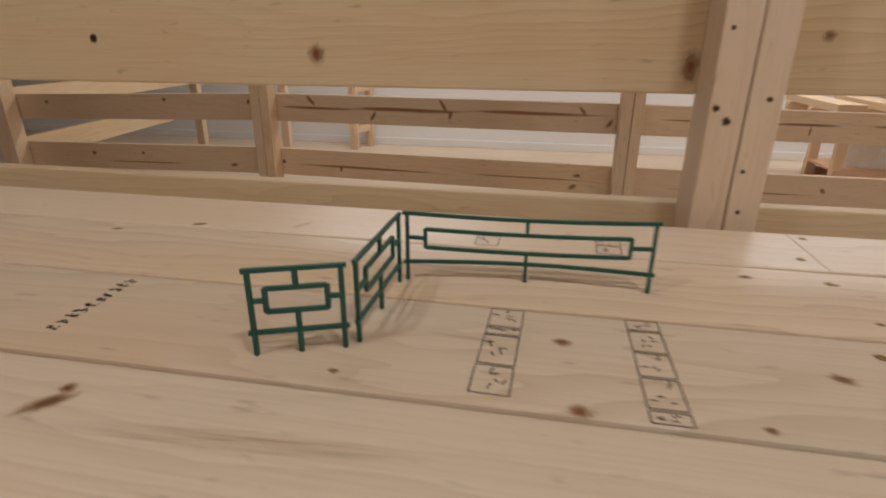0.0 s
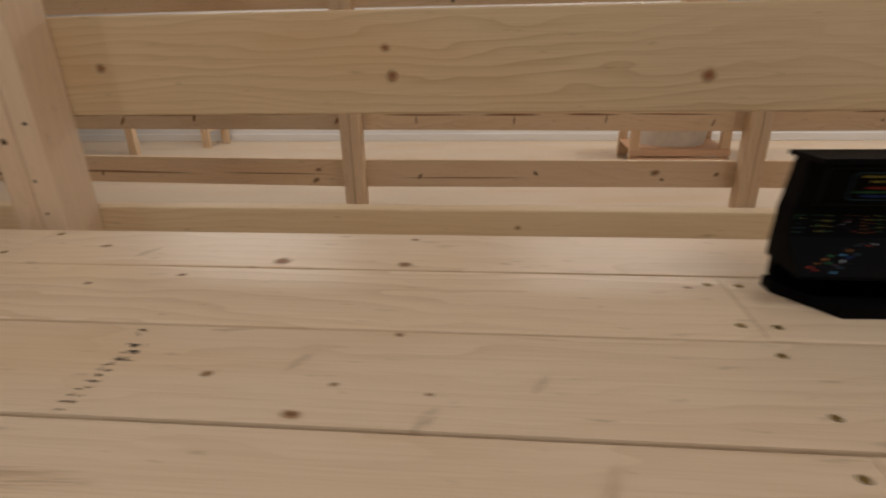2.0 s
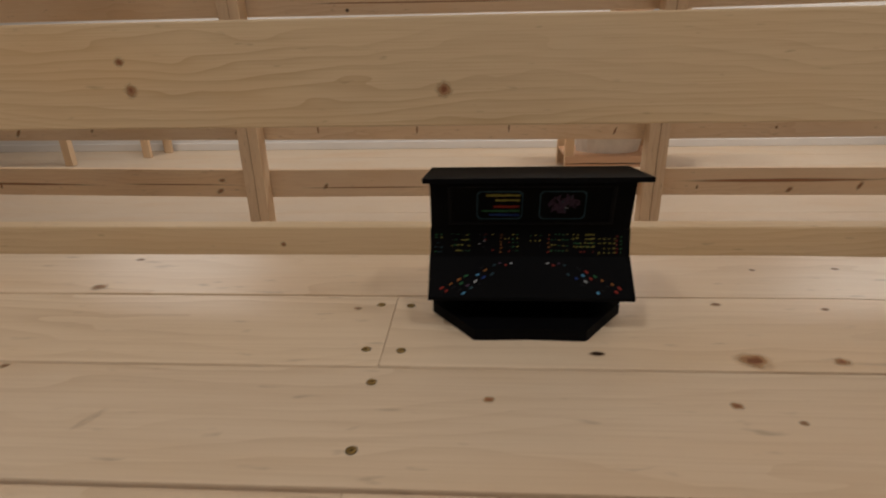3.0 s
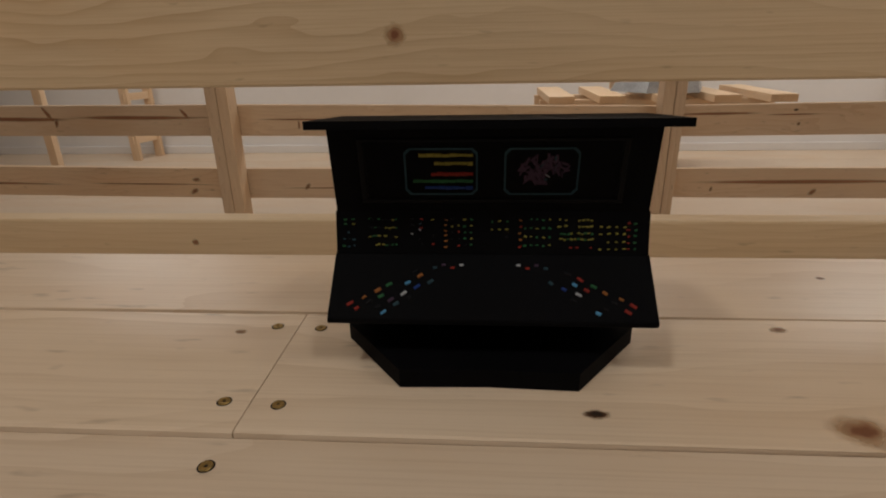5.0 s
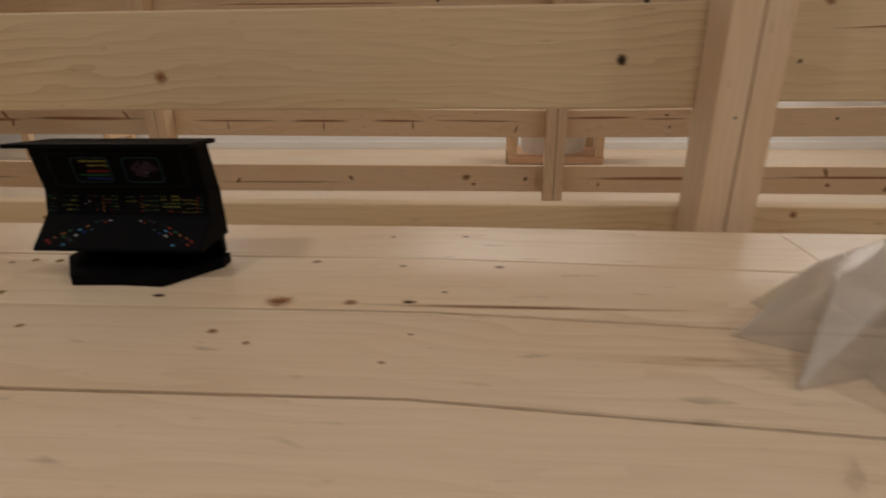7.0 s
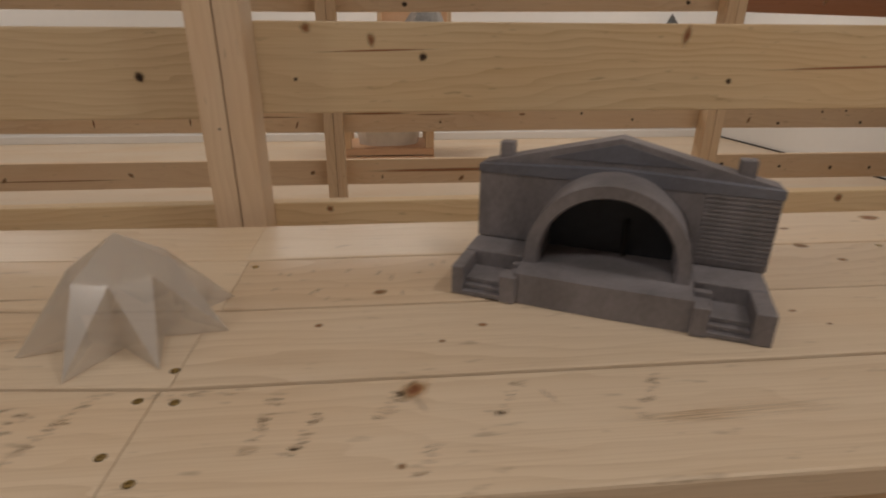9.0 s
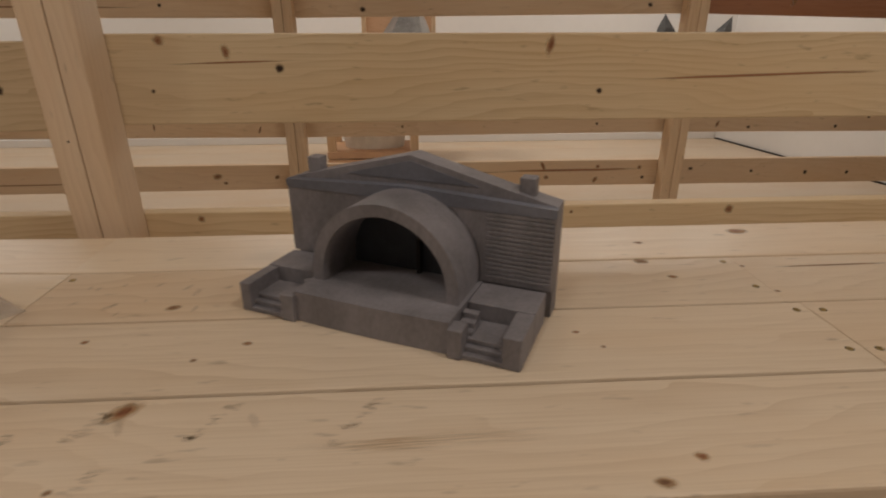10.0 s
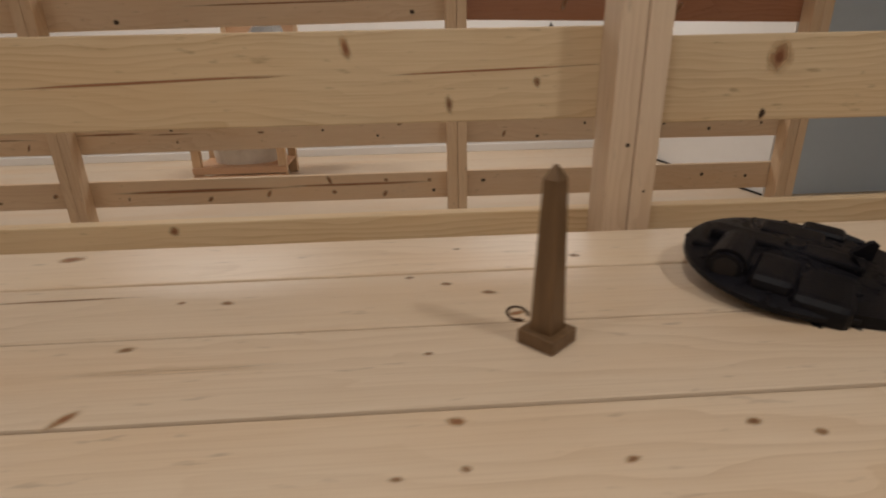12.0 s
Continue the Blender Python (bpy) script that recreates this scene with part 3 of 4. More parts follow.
part("pedestal", profile(((-0.247, 1.012), (-0.255, 1.012), (-0.262, 1.042), (-0.247, 1.042)), CX0 + 0.006, CX1 - 0.006), BLACK, console)
desk_pts = ((-0.284, 1.0695), (-0.3165, 1.0400), (-0.3165, 1.0365), (-0.262, 1.0365), (-0.250, 1.0365), (-0.250, 1.0695))
part("desk", profile(desk_pts, CX0 - 0.001, CX1 + 0.001, 0.0006), BLACK, console, "sloping desk with painted buttons")
part("button_panel", profile(((-0.2845, 1.0695), (-0.279, 1.0955), (-0.250, 1.0955), (-0.250, 1.0695)), CX0, CX1), BLACK, console)
part("screen_panel", profile(((-0.279, 1.0955), (-0.288, 1.149), (-0.262, 1.149), (-0.250, 1.0955)), CX0 + 0.001, CX1 - 0.001), BLACK, console)
roof = prism(((CX0 - 0.003, -0.316), (CX1 + 0.006, -0.313), (CX1 + 0.001, -0.245), (CX0 + 0.001, -0.248)), 1.149, 1.1535)
for v in roof.verts:
    v.co.z -= (v.co.y + 0.290) * 0.085
part("roof", roof, BLACK, console)
COL = {c: paint("button_" + c, tuple(0.72 * q for q in v), 0.5, 0.1) for c, v in dict(yellow=(0.30, 0.26, 0.05), red=(0.28, 0.03, 0.02), green=(0.03, 0.13, 0.05), blue=(0.02, 0.05, 0.22), sky=(0.10, 0.32, 0.55), white=(0.42, 0.44, 0.46), orange=(0.32, 0.12, 0.03), violet=(0.07, 0.04, 0.07), teal=(0.03, 0.07, 0.09), dark=(0.004, 0.004, 0.005)).items()}


def slope(a, b):
    """Maps (u across, v up the face, w out of it) onto the console face between (y, z) points a and b."""
    ya, za, yb, zb = *a, *b
    L = math.hypot(yb - ya, zb - za)
    dy, dz = (yb - ya) / L, (zb - za) / L
    return Matrix(((1, 0, 0, CX0), (0, dy, -dz, ya), (0, dz, dy, za), (0, 0, 0, 1))), L


def dab(name, parent, M, u, v, du, dv, colour, w=0.0006, turn=0.0):
    bm = bmesh.new()
    block(bm, -du / 2, du / 2, -dv / 2, dv / 2, -0.0003, w, None)
    bmesh.ops.bevel(bm, geom=[e for e in bm.edges if all(vt.co.z > 0 for vt in e.verts)], offset=min(du, dv) * 0.2, segments=1, affect="EDGES")
    bm.transform(M @ pose(u, v, 0, 0, 0, turn))
    part(name, bm, COL[colour], parent)


panels = {o.name.split(".")[0]: o for o in console.children}
rng = random.Random(5)
MS, LS = slope((-0.279, 1.0955), (-0.288, 1.149))
W = CX1 - CX0
for cx, label in ((0.067, "screen with coloured bars"), (0.126, "screen with a violet cloud")):
    bm = bmesh.new()
    out, inn = (0.0218, 0.0148), (0.0206, 0.0136)

    def ring(h, w, c=0.003):
        a, b = h
        return [(-a + c, -b, w), (a - c, -b, w), (a, -b + c, w), (a, b - c, w), (a - c, b, w), (-a + c, b, w), (-a, b - c, w), (-a, -b + c, w)]
    o1, i1, i0 = [[bm.verts.new(p) for p in ring(h, w)] for h, w in ((out, 0.0003), (out, 0.0011), (inn, 0.0011))]
    for i in range(8):
        j = (i + 1) % 8
        bm.faces.new((o1[i], o1[j], i1[j], i1[i]))
        bm.faces.new((i1[i], i1[j], i0[j], i0[i]))
    bm.transform(MS @ pose(cx, 0.0265, 0))
    scr = part("screen", bm, COL["teal"], panels["screen_panel"], label)
    if cx < 0.1:
        for v, u0, u1, c in ((0.0100, -0.013, 0.019, "yellow"), (0.0050, -0.004, 0.019, "yellow"), (-0.0018, -0.006, 0.019, "red"), (-0.0062, -0.017, 0.019, "green"), (-0.0105, -0.010, 0.019, "blue")):
            for k in range(7):
                s = (u1 - u0) / 7
                dab("bar", scr, MS, cx + u0 + (k + 0.5) * s, 0.0265 + v + rng.uniform(-0.0002, 0.0002), s * 0.98, 0.0021 + rng.uniform(-0.0004, 0.0004), c, 0.0005)
    else:
        for k in range(90):
            a, r = rng.uniform(0, 6.28), rng.uniform(0.1, 1)
            dab("cloud_dab", scr, MS, cx + 0.0155 * r * math.cos(a), 0.0270 + 0.0095 * r * math.sin(a) + 0.002 * math.cos(a), rng.uniform(0.002, 0.006), rng.uniform(0.0006, 0.002), "violet" if rng.random() < 0.9 else "white" if rng.random() < 0.3 else "teal", 0.0004 + rng.uniform(0, 0.0002), rng.uniform(0, 180))
for u0, u1, v0, v1 in ((0.018, 0.022, 0.008, 0.046), (0.171, 0.175, 0.008, 0.046), (0.018, 0.175, 0.006, 0.009), (0.018, 0.175, 0.045, 0.047)):
    dab("panel_rib", panels["screen_panel"], MS, (u0 + u1) / 2, (v0 + v1) / 2, u1 - u0, v1 - v0, "dark", 0.0012)
MB, LB = slope((-0.2845, 1.0695), (-0.279, 1.0955))
GROUPS = ((0.006, 0.011, 0.0185, 0.0215, 2, 2, "yellow green", 0.9), (0.005, 0.011, 0.0045, 0.0135, 3, 3, "teal dark green", 0.7),
          (0.021, 0.038, 0.0055, 0.0215, 9, 4, "yellow green dark", 0.9), (0.048, 0.053, 0.009, 0.0215, 2, 5, "teal white dark", 0.8), (0.054, 0.061, 0.006, 0.0215, 2, 4, "red yellow dark", 0.7),
          (0.068, 0.070, 0.0045, 0.0215, 1, 6, "orange", 1.0), (0.073, 0.085, 0.0055, 0.0215, 4, 5, "yellow green red dark", 0.8), (0.098, 0.107, 0.0055, 0.0205, 3, 4, "yellow green dark", 0.8),
          (0.114, 0.116, 0.0045, 0.0215, 1, 5, "red orange", 0.9), (0.118, 0.133, 0.0055, 0.0215, 5, 4, "yellow green", 0.95), (0.139, 0.143, 0.0175, 0.0215, 2, 2, "yellow", 1.0),
          (0.151, 0.158, 0.0175, 0.0215, 4, 2, "yellow", 1.0), (0.140, 0.159, 0.0095, 0.0130, 10, 2, "yellow green", 0.9), (0.142, 0.158, 0.0045, 0.0045, 5, 1, "red", 0.9),
          (0.164, 0.178, 0.0035, 0.0175, 4, 4, "yellow", 0.95), (0.180, 0.181, 0.0035, 0.0195, 1, 5, "red", 1.0), (0.184, 0.185, 0.0035, 0.0195, 1, 5, "green", 1.0))
for u0, u1, v0, v1, cols, rows, mix, full in GROUPS:
    for i in range(cols):
        for j in range(rows):
            if rng.random() < full:
                u = u0 + (u1 - u0) * (i / (cols - 1) if cols > 1 else 0.5)
                v = v0 + (v1 - v0) * (j / (rows - 1) if rows > 1 else 0.5)
                dab("button", panels["button_panel"], MB, u + rng.uniform(-0.0003, 0.0003), v + rng.uniform(-0.0004, 0.0004), rng.uniform(0.0012, 0.0022), rng.uniform(0.0007, 0.0013), rng.choice(mix.split()), 0.0006, rng.uniform(-14, 14))
MD, LD = slope((-0.3165, 1.0400), (-0.284, 1.0695))
for side in (-1, 1):
    for r, row in enumerate(("red orange orange green red dark", "red dark green red sky orange", "dark violet white blue teal", "sky teal dark")):
        for k, c in enumerate(row.split()):
            a = radians(200 - 13 * k - 6 * r) if side < 0 else radians(-20 + 13 * k + 6 * r)
            u = 0.0965 + side * (0.084 - 0.0075 * k - 0.0035 * r - 0.010 * (r > 1))
            v = 0.010 + 0.0042 * k - 0.0030 * r + (0.004 if r > 1 else 0)
            if rng.random() < 0.88:
                dab("button", panels["desk"], MD, u + rng.uniform(-0.0008, 0.0008), v + rng.uniform(-0.0007, 0.0007), rng.uniform(0.0028, 0.0046), rng.uniform(0.0016, 0.0023), c, 0.0006, side * -32 + rng.uniform(-8, 8))
    for k, c in enumerate("teal violet red white".split()):
        dab("button", panels["desk"], MD, 0.0965 + side * (0.034 - k * 0.0055), 0.034 + 0.002 * (k % 2), 0.0026, 0.0016, c)

# ---- frosted star tent ----
tent = thing("star_tent", (2.036, -0.435, 1.0), "frosted translucent plastic model tent with eight folded points", "model tent")
peak = Vector((2.034, -0.427, 1.106))


def tent_ring(r, z, turn):
    """Eight points round the tent's middle."""
    return [Vector((2.036 + r * math.cos(radians(213 + 45 * k + turn)), -0.430 + r * math.sin(radians(213 + 45 * k + turn)), z)) for k in range(8)]


tips, eaves, feet = tent_ring(0.106, 1.0008, 0), tent_ring(0.050, 1.0715, 22.5), tent_ring(0.048, 1.0008, 22.5)
for k in range(8):
    j = (k + 1) % 8
    bm = bmesh.new()
    top, a, b, tip, nxt, foot = [bm.verts.new(p) for p in (peak, eaves[k - 1], eaves[k], tips[k], tips[j], feet[k])]
    for f in ((top, a, b), (a, tip, b), (b, tip, foot), (b, foot, nxt)):
        bm.faces.new(f)
    part("tent_panel", bm, FROSTED, tent)

# ---- grey bandshell model ----
shellm = pose(2.385, -0.382, 1.0, 0, 0, -25.7)
band = thing("bandshell_model", (2.55, -0.42, 1.0), "grey printed model bandshell with arched stage, gable and side steps", "model building")


def bpart(name, bm, material=None, label=""):
    bm.transform(shellm)
    bmesh.ops.recalc_face_normals(bm, faces=bm.faces[:])
    return part(name, bm, material or GREY, band, label)


def bbox(name, x0, x1, y0, y1, z0, z1, bevel=0.0008, material=None):
    return bpart(name, box(x0, x1, y0, y1, z0, z1, bevel, 1), material)


BL = 0.346
U0, U1 = 0.076, 0.270
outline = [(0.172 + (U0 - 0.172) * (1 - 2 * i / 12), 0.003 - 0.002 * math.sin(math.pi * i / 12)) for i in range(13)]
bpart("stage", prism(outline + [(U1, 0.108), (U0, 0.108)], 0.0, 0.038))
for s, x0, x1 in ((0, 0.0, U0), (1, U1, BL)):
    bbox("side_terrace", x0, x1, 0.056, 0.108, 0.0, 0.0375)
    w0, w1 = (x0, x0 + 0.014) if s == 0 else (x1 - 0.020, x1)
    bbox("side_wall", w0, w1, 0.0, 0.0555, 0.0, 0.0365)
    p0, p1 = (x1 - 0.016, x1 + 0.002) if s == 0 else (x0 - 0.002, x0 + 0.014)
    bbox("stair_pier", p0, p1, -0.003, 0.018, 0.0, 0.034)
    a0, a1 = (w1, p0 if s == 0 else w0) if s == 0 else (p1, w0)
    for k in range(3):
        bbox("step", a0, a1, 0.000 + 0.007 * k, 0.055, 0.006 * k + 0.0002, 0.006 * (k + 1), 0.0006)
    q0, q1 = (p0 + 0.006, p1 - 0.003) if s == 0 else (p0 + 0.003, p1 + 0.004)
    for k in range(3):
        bbox("stage_step", q0, q1, 0.0185 + 0.009 * k, 0.0275 + 0.009 * k, 0.006, 0.0225 + 0.006 * k, 0.0005)
# back wall with gable, cut by the arch niche
gable = [(0.0, 0.0), (BL + 0.004, 0.0), (BL + 0.004, 0.136), (0.290, 0.150), (0.172, 0.179), (0.054, 0.150), (0.0, 0.136)]
bm = prism(gable, 0, 1)
bm.transform(Matrix(((1, 0, 0, 0), (0, 0, 0.030, 0.120), (0, 1, 0, 0), (0, 0, 0, 1))))
bpart("back_wall", bm)
for flip in (0, 1):
    curve = [(0.172 - 0.0922 * math.cos(radians(d)), 0.049 + 0.0922 * math.sin(radians(d))) for d in range(0, 59, 6)]
    pts = [(0.0, 0.038), (0.0798, 0.038)] + curve + [(0.130, 0.128), (0.0, 0.128)]
    if flip:
        pts = [(0.344 + 0.004 * (x < 0.001) + 0.002 - x, z) for x, z in pts][::-1]
    bm = prism(pts, 0, 1)
    bm.transform(Matrix(((1, 0, 0, 0), (0, 0, 0.0098, 0.110), (0, 1, 0, 0), (0, 0, 0, 1))))
    bpart("wall_panel", bm)
bm = prism([(-0.001, 0.126), (BL + 0.005, 0.126), (BL + 0.005, 0.136), (0.172, 0.144), (-0.001, 0.136)], 0, 1)
bm.transform(Matrix(((1, 0, 0, 0), (0, 0, 0.012, 0.1083), (0, 1, 0, 0), (0, 0, 0, 1))))
bpart("cornice", bm, SLATE)
bm = prism([(0.085, 0.1495), (0.259, 0.1495), (0.172, 0.1725)], 0, 1)
bm.transform(Matrix(((1, 0, 0, 0), (0, 0, 0.002, 0.1185), (0, 1, 0, 0), (0, 0, 0, 1))))
bpart("pediment", bm, SLATE)
for k in range(15):
    z = 0.044 + k * 0.0055
    bbox("course", 0.272, BL + 0.0035, 0.1085, 0.1105, z, z + 0.0038, 0.0005)
for u in (0.030, 0.312):
    bbox("chimney", u - 0.009, u + 0.009, 0.128, 0.146, 0.137, 0.163)
RO, RI = 0.0925, 0.0755
bm = bmesh.new()
N = 36
rings = []
for i in range(N + 1):
    a = math.pi * i / N
    ring = []
    for r, y in ((RO, 0.040), (RO, 0.1205), (RI, 0.1205), (RI, 0.048), (RI + 0.003, 0.040)):
        ring.append(bm.verts.new((0.172 - r * math.cos(a), y, 0.049 + r * math.sin(a))))
    rings.append(ring)
for ends in (0, -1):
    foot = [bm.verts.new((v.co.x, v.co.y, 0.0375)) for v in rings[ends]]
    rings.insert(0, foot) if ends == 0 else rings.append(foot)
for i in range(N + 2):
    for j in range(5):
        k = (j + 1) % 5
        bm.faces.new((rings[i][j], rings[i + 1][j], rings[i + 1][k], rings[i][k]))
bm.faces.new(rings[0])
bm.faces.new(rings[-1])
bpart("arch", bm)
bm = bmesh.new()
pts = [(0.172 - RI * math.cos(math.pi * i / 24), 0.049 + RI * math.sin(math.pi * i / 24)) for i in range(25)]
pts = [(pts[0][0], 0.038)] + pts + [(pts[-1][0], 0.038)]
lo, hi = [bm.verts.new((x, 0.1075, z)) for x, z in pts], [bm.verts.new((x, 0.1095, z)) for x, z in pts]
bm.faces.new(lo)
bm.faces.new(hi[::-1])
# Niche shade put into the colour: near-black back sheet and post in the arch.
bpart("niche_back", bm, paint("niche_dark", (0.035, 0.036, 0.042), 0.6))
bbox("niche_post", 0.188, 0.193, 0.098, 0.107, 0.0385, 0.085, 0.0005, RECESS_SHADE)

# ---- bronze obelisk model ----
ob_m = pose(3.770, -0.449, 1.0, 0, 0, 42)
obelisk = thing("obelisk_model", (3.770, -0.449, 1.0), "brown bronze-coloured printed model obelisk on a square plinth", "model obelisk")
bm = box(-0.0215, 0.0215, -0.0215, 0.0215, 0.0, 0.0155, 0.0008, 1)
bm.transform(ob_m)
part("plinth", bm, BRONZE, obelisk)
bm = bmesh.new()
levels = [(0.0128, 0.0156), (0.0128, 0.020), (0.0085, 0.1705), (0.0010, 0.1845)]
rings = [[bm.verts.new((sx * h, sy * h, z)) for sx, sy in ((-1, -1), (1, -1), (1, 1), (-1, 1))] for h, z in levels]
for a, b in zip(rings, rings[1:]):
    for i in range(4):
        bm.faces.new((a[i], a[(i + 1) % 4], b[(i + 1) % 4], b[i]))
bm.faces.new(rings[0][::-1])
bm.faces.new(rings[-1])
bmesh.ops.bevel(bm, geom=[e for e in bm.edges if abs(e.verts[0].co.z - e.verts[1].co.z) > 0.05], offset=0.0008, segments=1, affect="EDGES")
bm.transform(ob_m)
part("shaft", bm, BRONZE, obelisk)

# loose knot with a dark rim at the plank's edge
z, owner = plank_at(3.752, -0.392)
bm = bmesh.new()
rim = [[bm.verts.new((3.752 + r * 1.15 * math.cos(a), -0.386 + r * 1.7 * math.sin(a), z + 0.0007)) for a in [math.tau * i / 18 - 0.5 for i in range(18)]] for r in (0.0085, 0.0112)]
for i in range(16):
    bm.faces.new((rim[0][i], rim[1][i], rim[1][i + 1], rim[0][i + 1]))
part("knot_rim", bm, paint("bark_brown", (0.045, 0.018, 0.008), 0.7), owner, "dark bark rim of a loose knot")

# ---- charcoal spaceship model ----
ship = thing("spaceship_model", (4.13, -0.36, 1.0), "charcoal grey printed model spaceship with a round panelled hull", "model spaceship")
SM = pose(4.100, -0.336, 1.025, 6, 6, -40) @ Matrix.Diagonal((0.72, 0.72, 0.70, 1))


def spart(name, bm, label="", material=None):
    bm.transform(SM)
    bmesh.ops.recalc_face_normals(bm, faces=bm.faces[:])
    return part(name, bm, material or SHIP, ship, label)


R = 0.168
bm = bmesh.new()
prof = ((0.0, 0.034), (0.030, 0.033), (0.032, 0.030), (0.085, 0.023), (0.125, 0.014), (0.160, 0.007), (0.168, 0.004), (0.168, -0.005), (0.150, -0.010), (0.090, -0.022), (0.0, -0.027))
last = None
for r, z in prof:
    ring = [bm.verts.new((0, 0, z))] if r == 0 else [bm.verts.new((r * math.cos(i * math.pi / 32), r * math.sin(i * math.pi / 32), z)) for i in range(64)]
    if last:
        for i in range(64):
            j = (i + 1) % 64
            if len(last) == 1:
                bm.faces.new((last[0], ring[i], ring[j]))
            elif len(ring) == 1:
                bm.faces.new((last[i], ring[0], last[j]))
            else:
                bm.faces.new((last[i], ring[i], ring[j], last[j]))
    last = ring
spart("hull", bm)
for s in (-1, 1):
    spart("mandible", prism(((0.10, s * 0.022), (0.330, s * 0.020), (0.338, s * 0.040), (0.290, s * 0.066), (0.10, s * 0.130)), -0.016, 0.012))
rng = random.Random(11)
bm = bmesh.new()
for k in range(170):
    a, r = rng.uniform(0, 6.28), math.sqrt(rng.uniform(0.03, 0.93)) * R
    z = float(np.interp(r, [0.0, 0.032, 0.085, 0.125, 0.168], [0.033, 0.030, 0.023, 0.014, 0.004]))
    block(bm, r - 0.008 * rng.random() - 0.002, r + 0.010 * rng.random(), -0.006 * rng.random() - 0.001, 0.006 * rng.random(), z - 0.004, z + rng.uniform(0.0003, 0.0016), pose(0, 0, 0, 0, 0, math.degrees(a)))
spart("hull_detail", bm, "raised hull plates and piping")
for a in range(0, 360, 30):
    bm = bmesh.new()
    block(bm, 0.034, 0.155, -0.0016, 0.0016, -0.004, 0.0022)
    for v in bm.verts:
        v.co.z += float(np.interp(v.co.x, [0.032, 0.085, 0.125, 0.168], [0.030, 0.023, 0.014, 0.004]))
    bm.transform(pose(0, 0, 0, 0, 0, a + 9))
    spart("hull_rib", bm)


def tube(r0, r1, h, m):
    bm = bmesh.new()
    bmesh.ops.create_cone(bm, cap_ends=True, segments=20, radius1=r0, radius2=r1, depth=h)
    bm.transform(m)
    return bm


for x0, x1, y0, y1, z0, z1 in ((-0.13, 0.10, -0.022, 0.022, 0.010, 0.036), (-0.10, -0.04, -0.10, -0.05, 0.008, 0.028), (-0.06, 0.04, 0.05, 0.10, 0.008, 0.029), (0.02, 0.10, -0.09, -0.045, 0.006, 0.024), (-0.15, -0.11, -0.05, 0.05, 0.002, 0.018), (0.10, 0.20, -0.016, 0.016, -0.004, 0.016)):
    spart("deck_block", box(x0, x1, y0, y1, z0, z1, 0.006, 2))
for s in (-1, 1):
    for k in range(4):
        bm = bmesh.new()
        bar(bm, (0.03 + 0.05 * k, s * (0.135 - 0.02 * k), -0.004), (0.06 + 0.055 * k, s * (0.155 - 0.022 * k), -0.012), 0.004)
        spart("strut", bm)
bm = prism(((-0.026, 0.0), (0.032, 0.0), (0.034, 0.030), (0.026, 0.036), (0.018, 0.034)), -0.004, 0.004)
bm.transform(pose(0.083, 0.044, 0.016, 90, 0, 35))
spart("fin", bm)
spart("docking_tube", tube(0.029, 0.032, 0.09, pose(-0.080, -0.072, 0.022, 90, 0, 0)))
for k in range(4):
    bm = bmesh.new()
    bar(bm, (0.05 + 0.025 * k, -0.140 + 0.012 * k, -0.012), (0.105 + 0.025 * k, -0.195 + 0.016 * k, -0.022), 0.006)
    spart("prong", bm)
# Solid near-black disc on the tube's end stands in for a shaded bore.
spart("tube_bore", tube(0.018, 0.018, 0.004, pose(-0.080, -0.1235, 0.022, 90, 0, 0)), "", RECESS_SHADE)
spart("tube_housing", box(-0.046, 0.020, -0.140, -0.040, -0.012, 0.034, 0.018, 3))
spart("tube_housing", box(0.014, 0.100, -0.152, -0.030, -0.020, 0.026, 0.020, 3))
spart("hull_hump", box(0.0, 0.07, 0.105, 0.150, -0.004, 0.026, 0.013, 3))
spart("docking_ring", tube(0.025, 0.025, 0.008, pose(-0.080, -0.1200, 0.022, 90, 0, 0)))
spart("cabin_arm", box(0.03, 0.075, 0.10, 0.155, -0.006, 0.008, 0.003, 1))
spart("cabin", tube(0.014, 0.006, 0.045, pose(0.078, 0.155, 0.001, 0, 90, 0)))
spart("sensor_dish", tube(0.004, 0.024, 0.012, pose(0.085, 0.000, 0.022, 0, 65, 20)))
spart("top_turret", tube(0.020, 0.014, 0.010, pose(0, 0, 0.037)))
for x, y in ((-0.07, -0.06), (-0.07, 0.06), (0.09, -0.05), (0.09, 0.05)):
    leg = bmesh.new()
    wp = SM @ Vector((x, y, -0.016))
    block(leg, wp.x - 0.006, wp.x + 0.006, wp.y - 0.006, wp.y + 0.006, 1.0, wp.z)
    block(leg, wp.x - 0.011, wp.x + 0.011, wp.y - 0.011, wp.y + 0.011, 1.0, 1.003)
    part("landing_leg", leg, SHIP, ship)

# ---- railing behind the shelf ----
railing = thing("wooden_railing", (1.4, 1.53, FZ), "pine railing with three plank rails between upright posts", "railing")
# posts: x, face of the boards, then the edges of the low, middle and upper board there
RAIL_POSTS = ((-2.69, 1.550, 0.590, 0.716, 0.832, 0.950, 1.352), (-1.285, 1.550, 0.612, 0.740, 0.864, 0.985, 1.350), (0.298, 1.530, 0.598, 0.722, 0.856, 0.979, 1.348),
              (2.050, 1.690, 0.556, 0.682, 0.816, 0.938, 1.350), (3.845, 1.562, 0.584, 0.710, 0.843, 0.968, 1.366), (5.415, 1.556, 0.578, 0.704, 0.832, 0.957, 1.330))
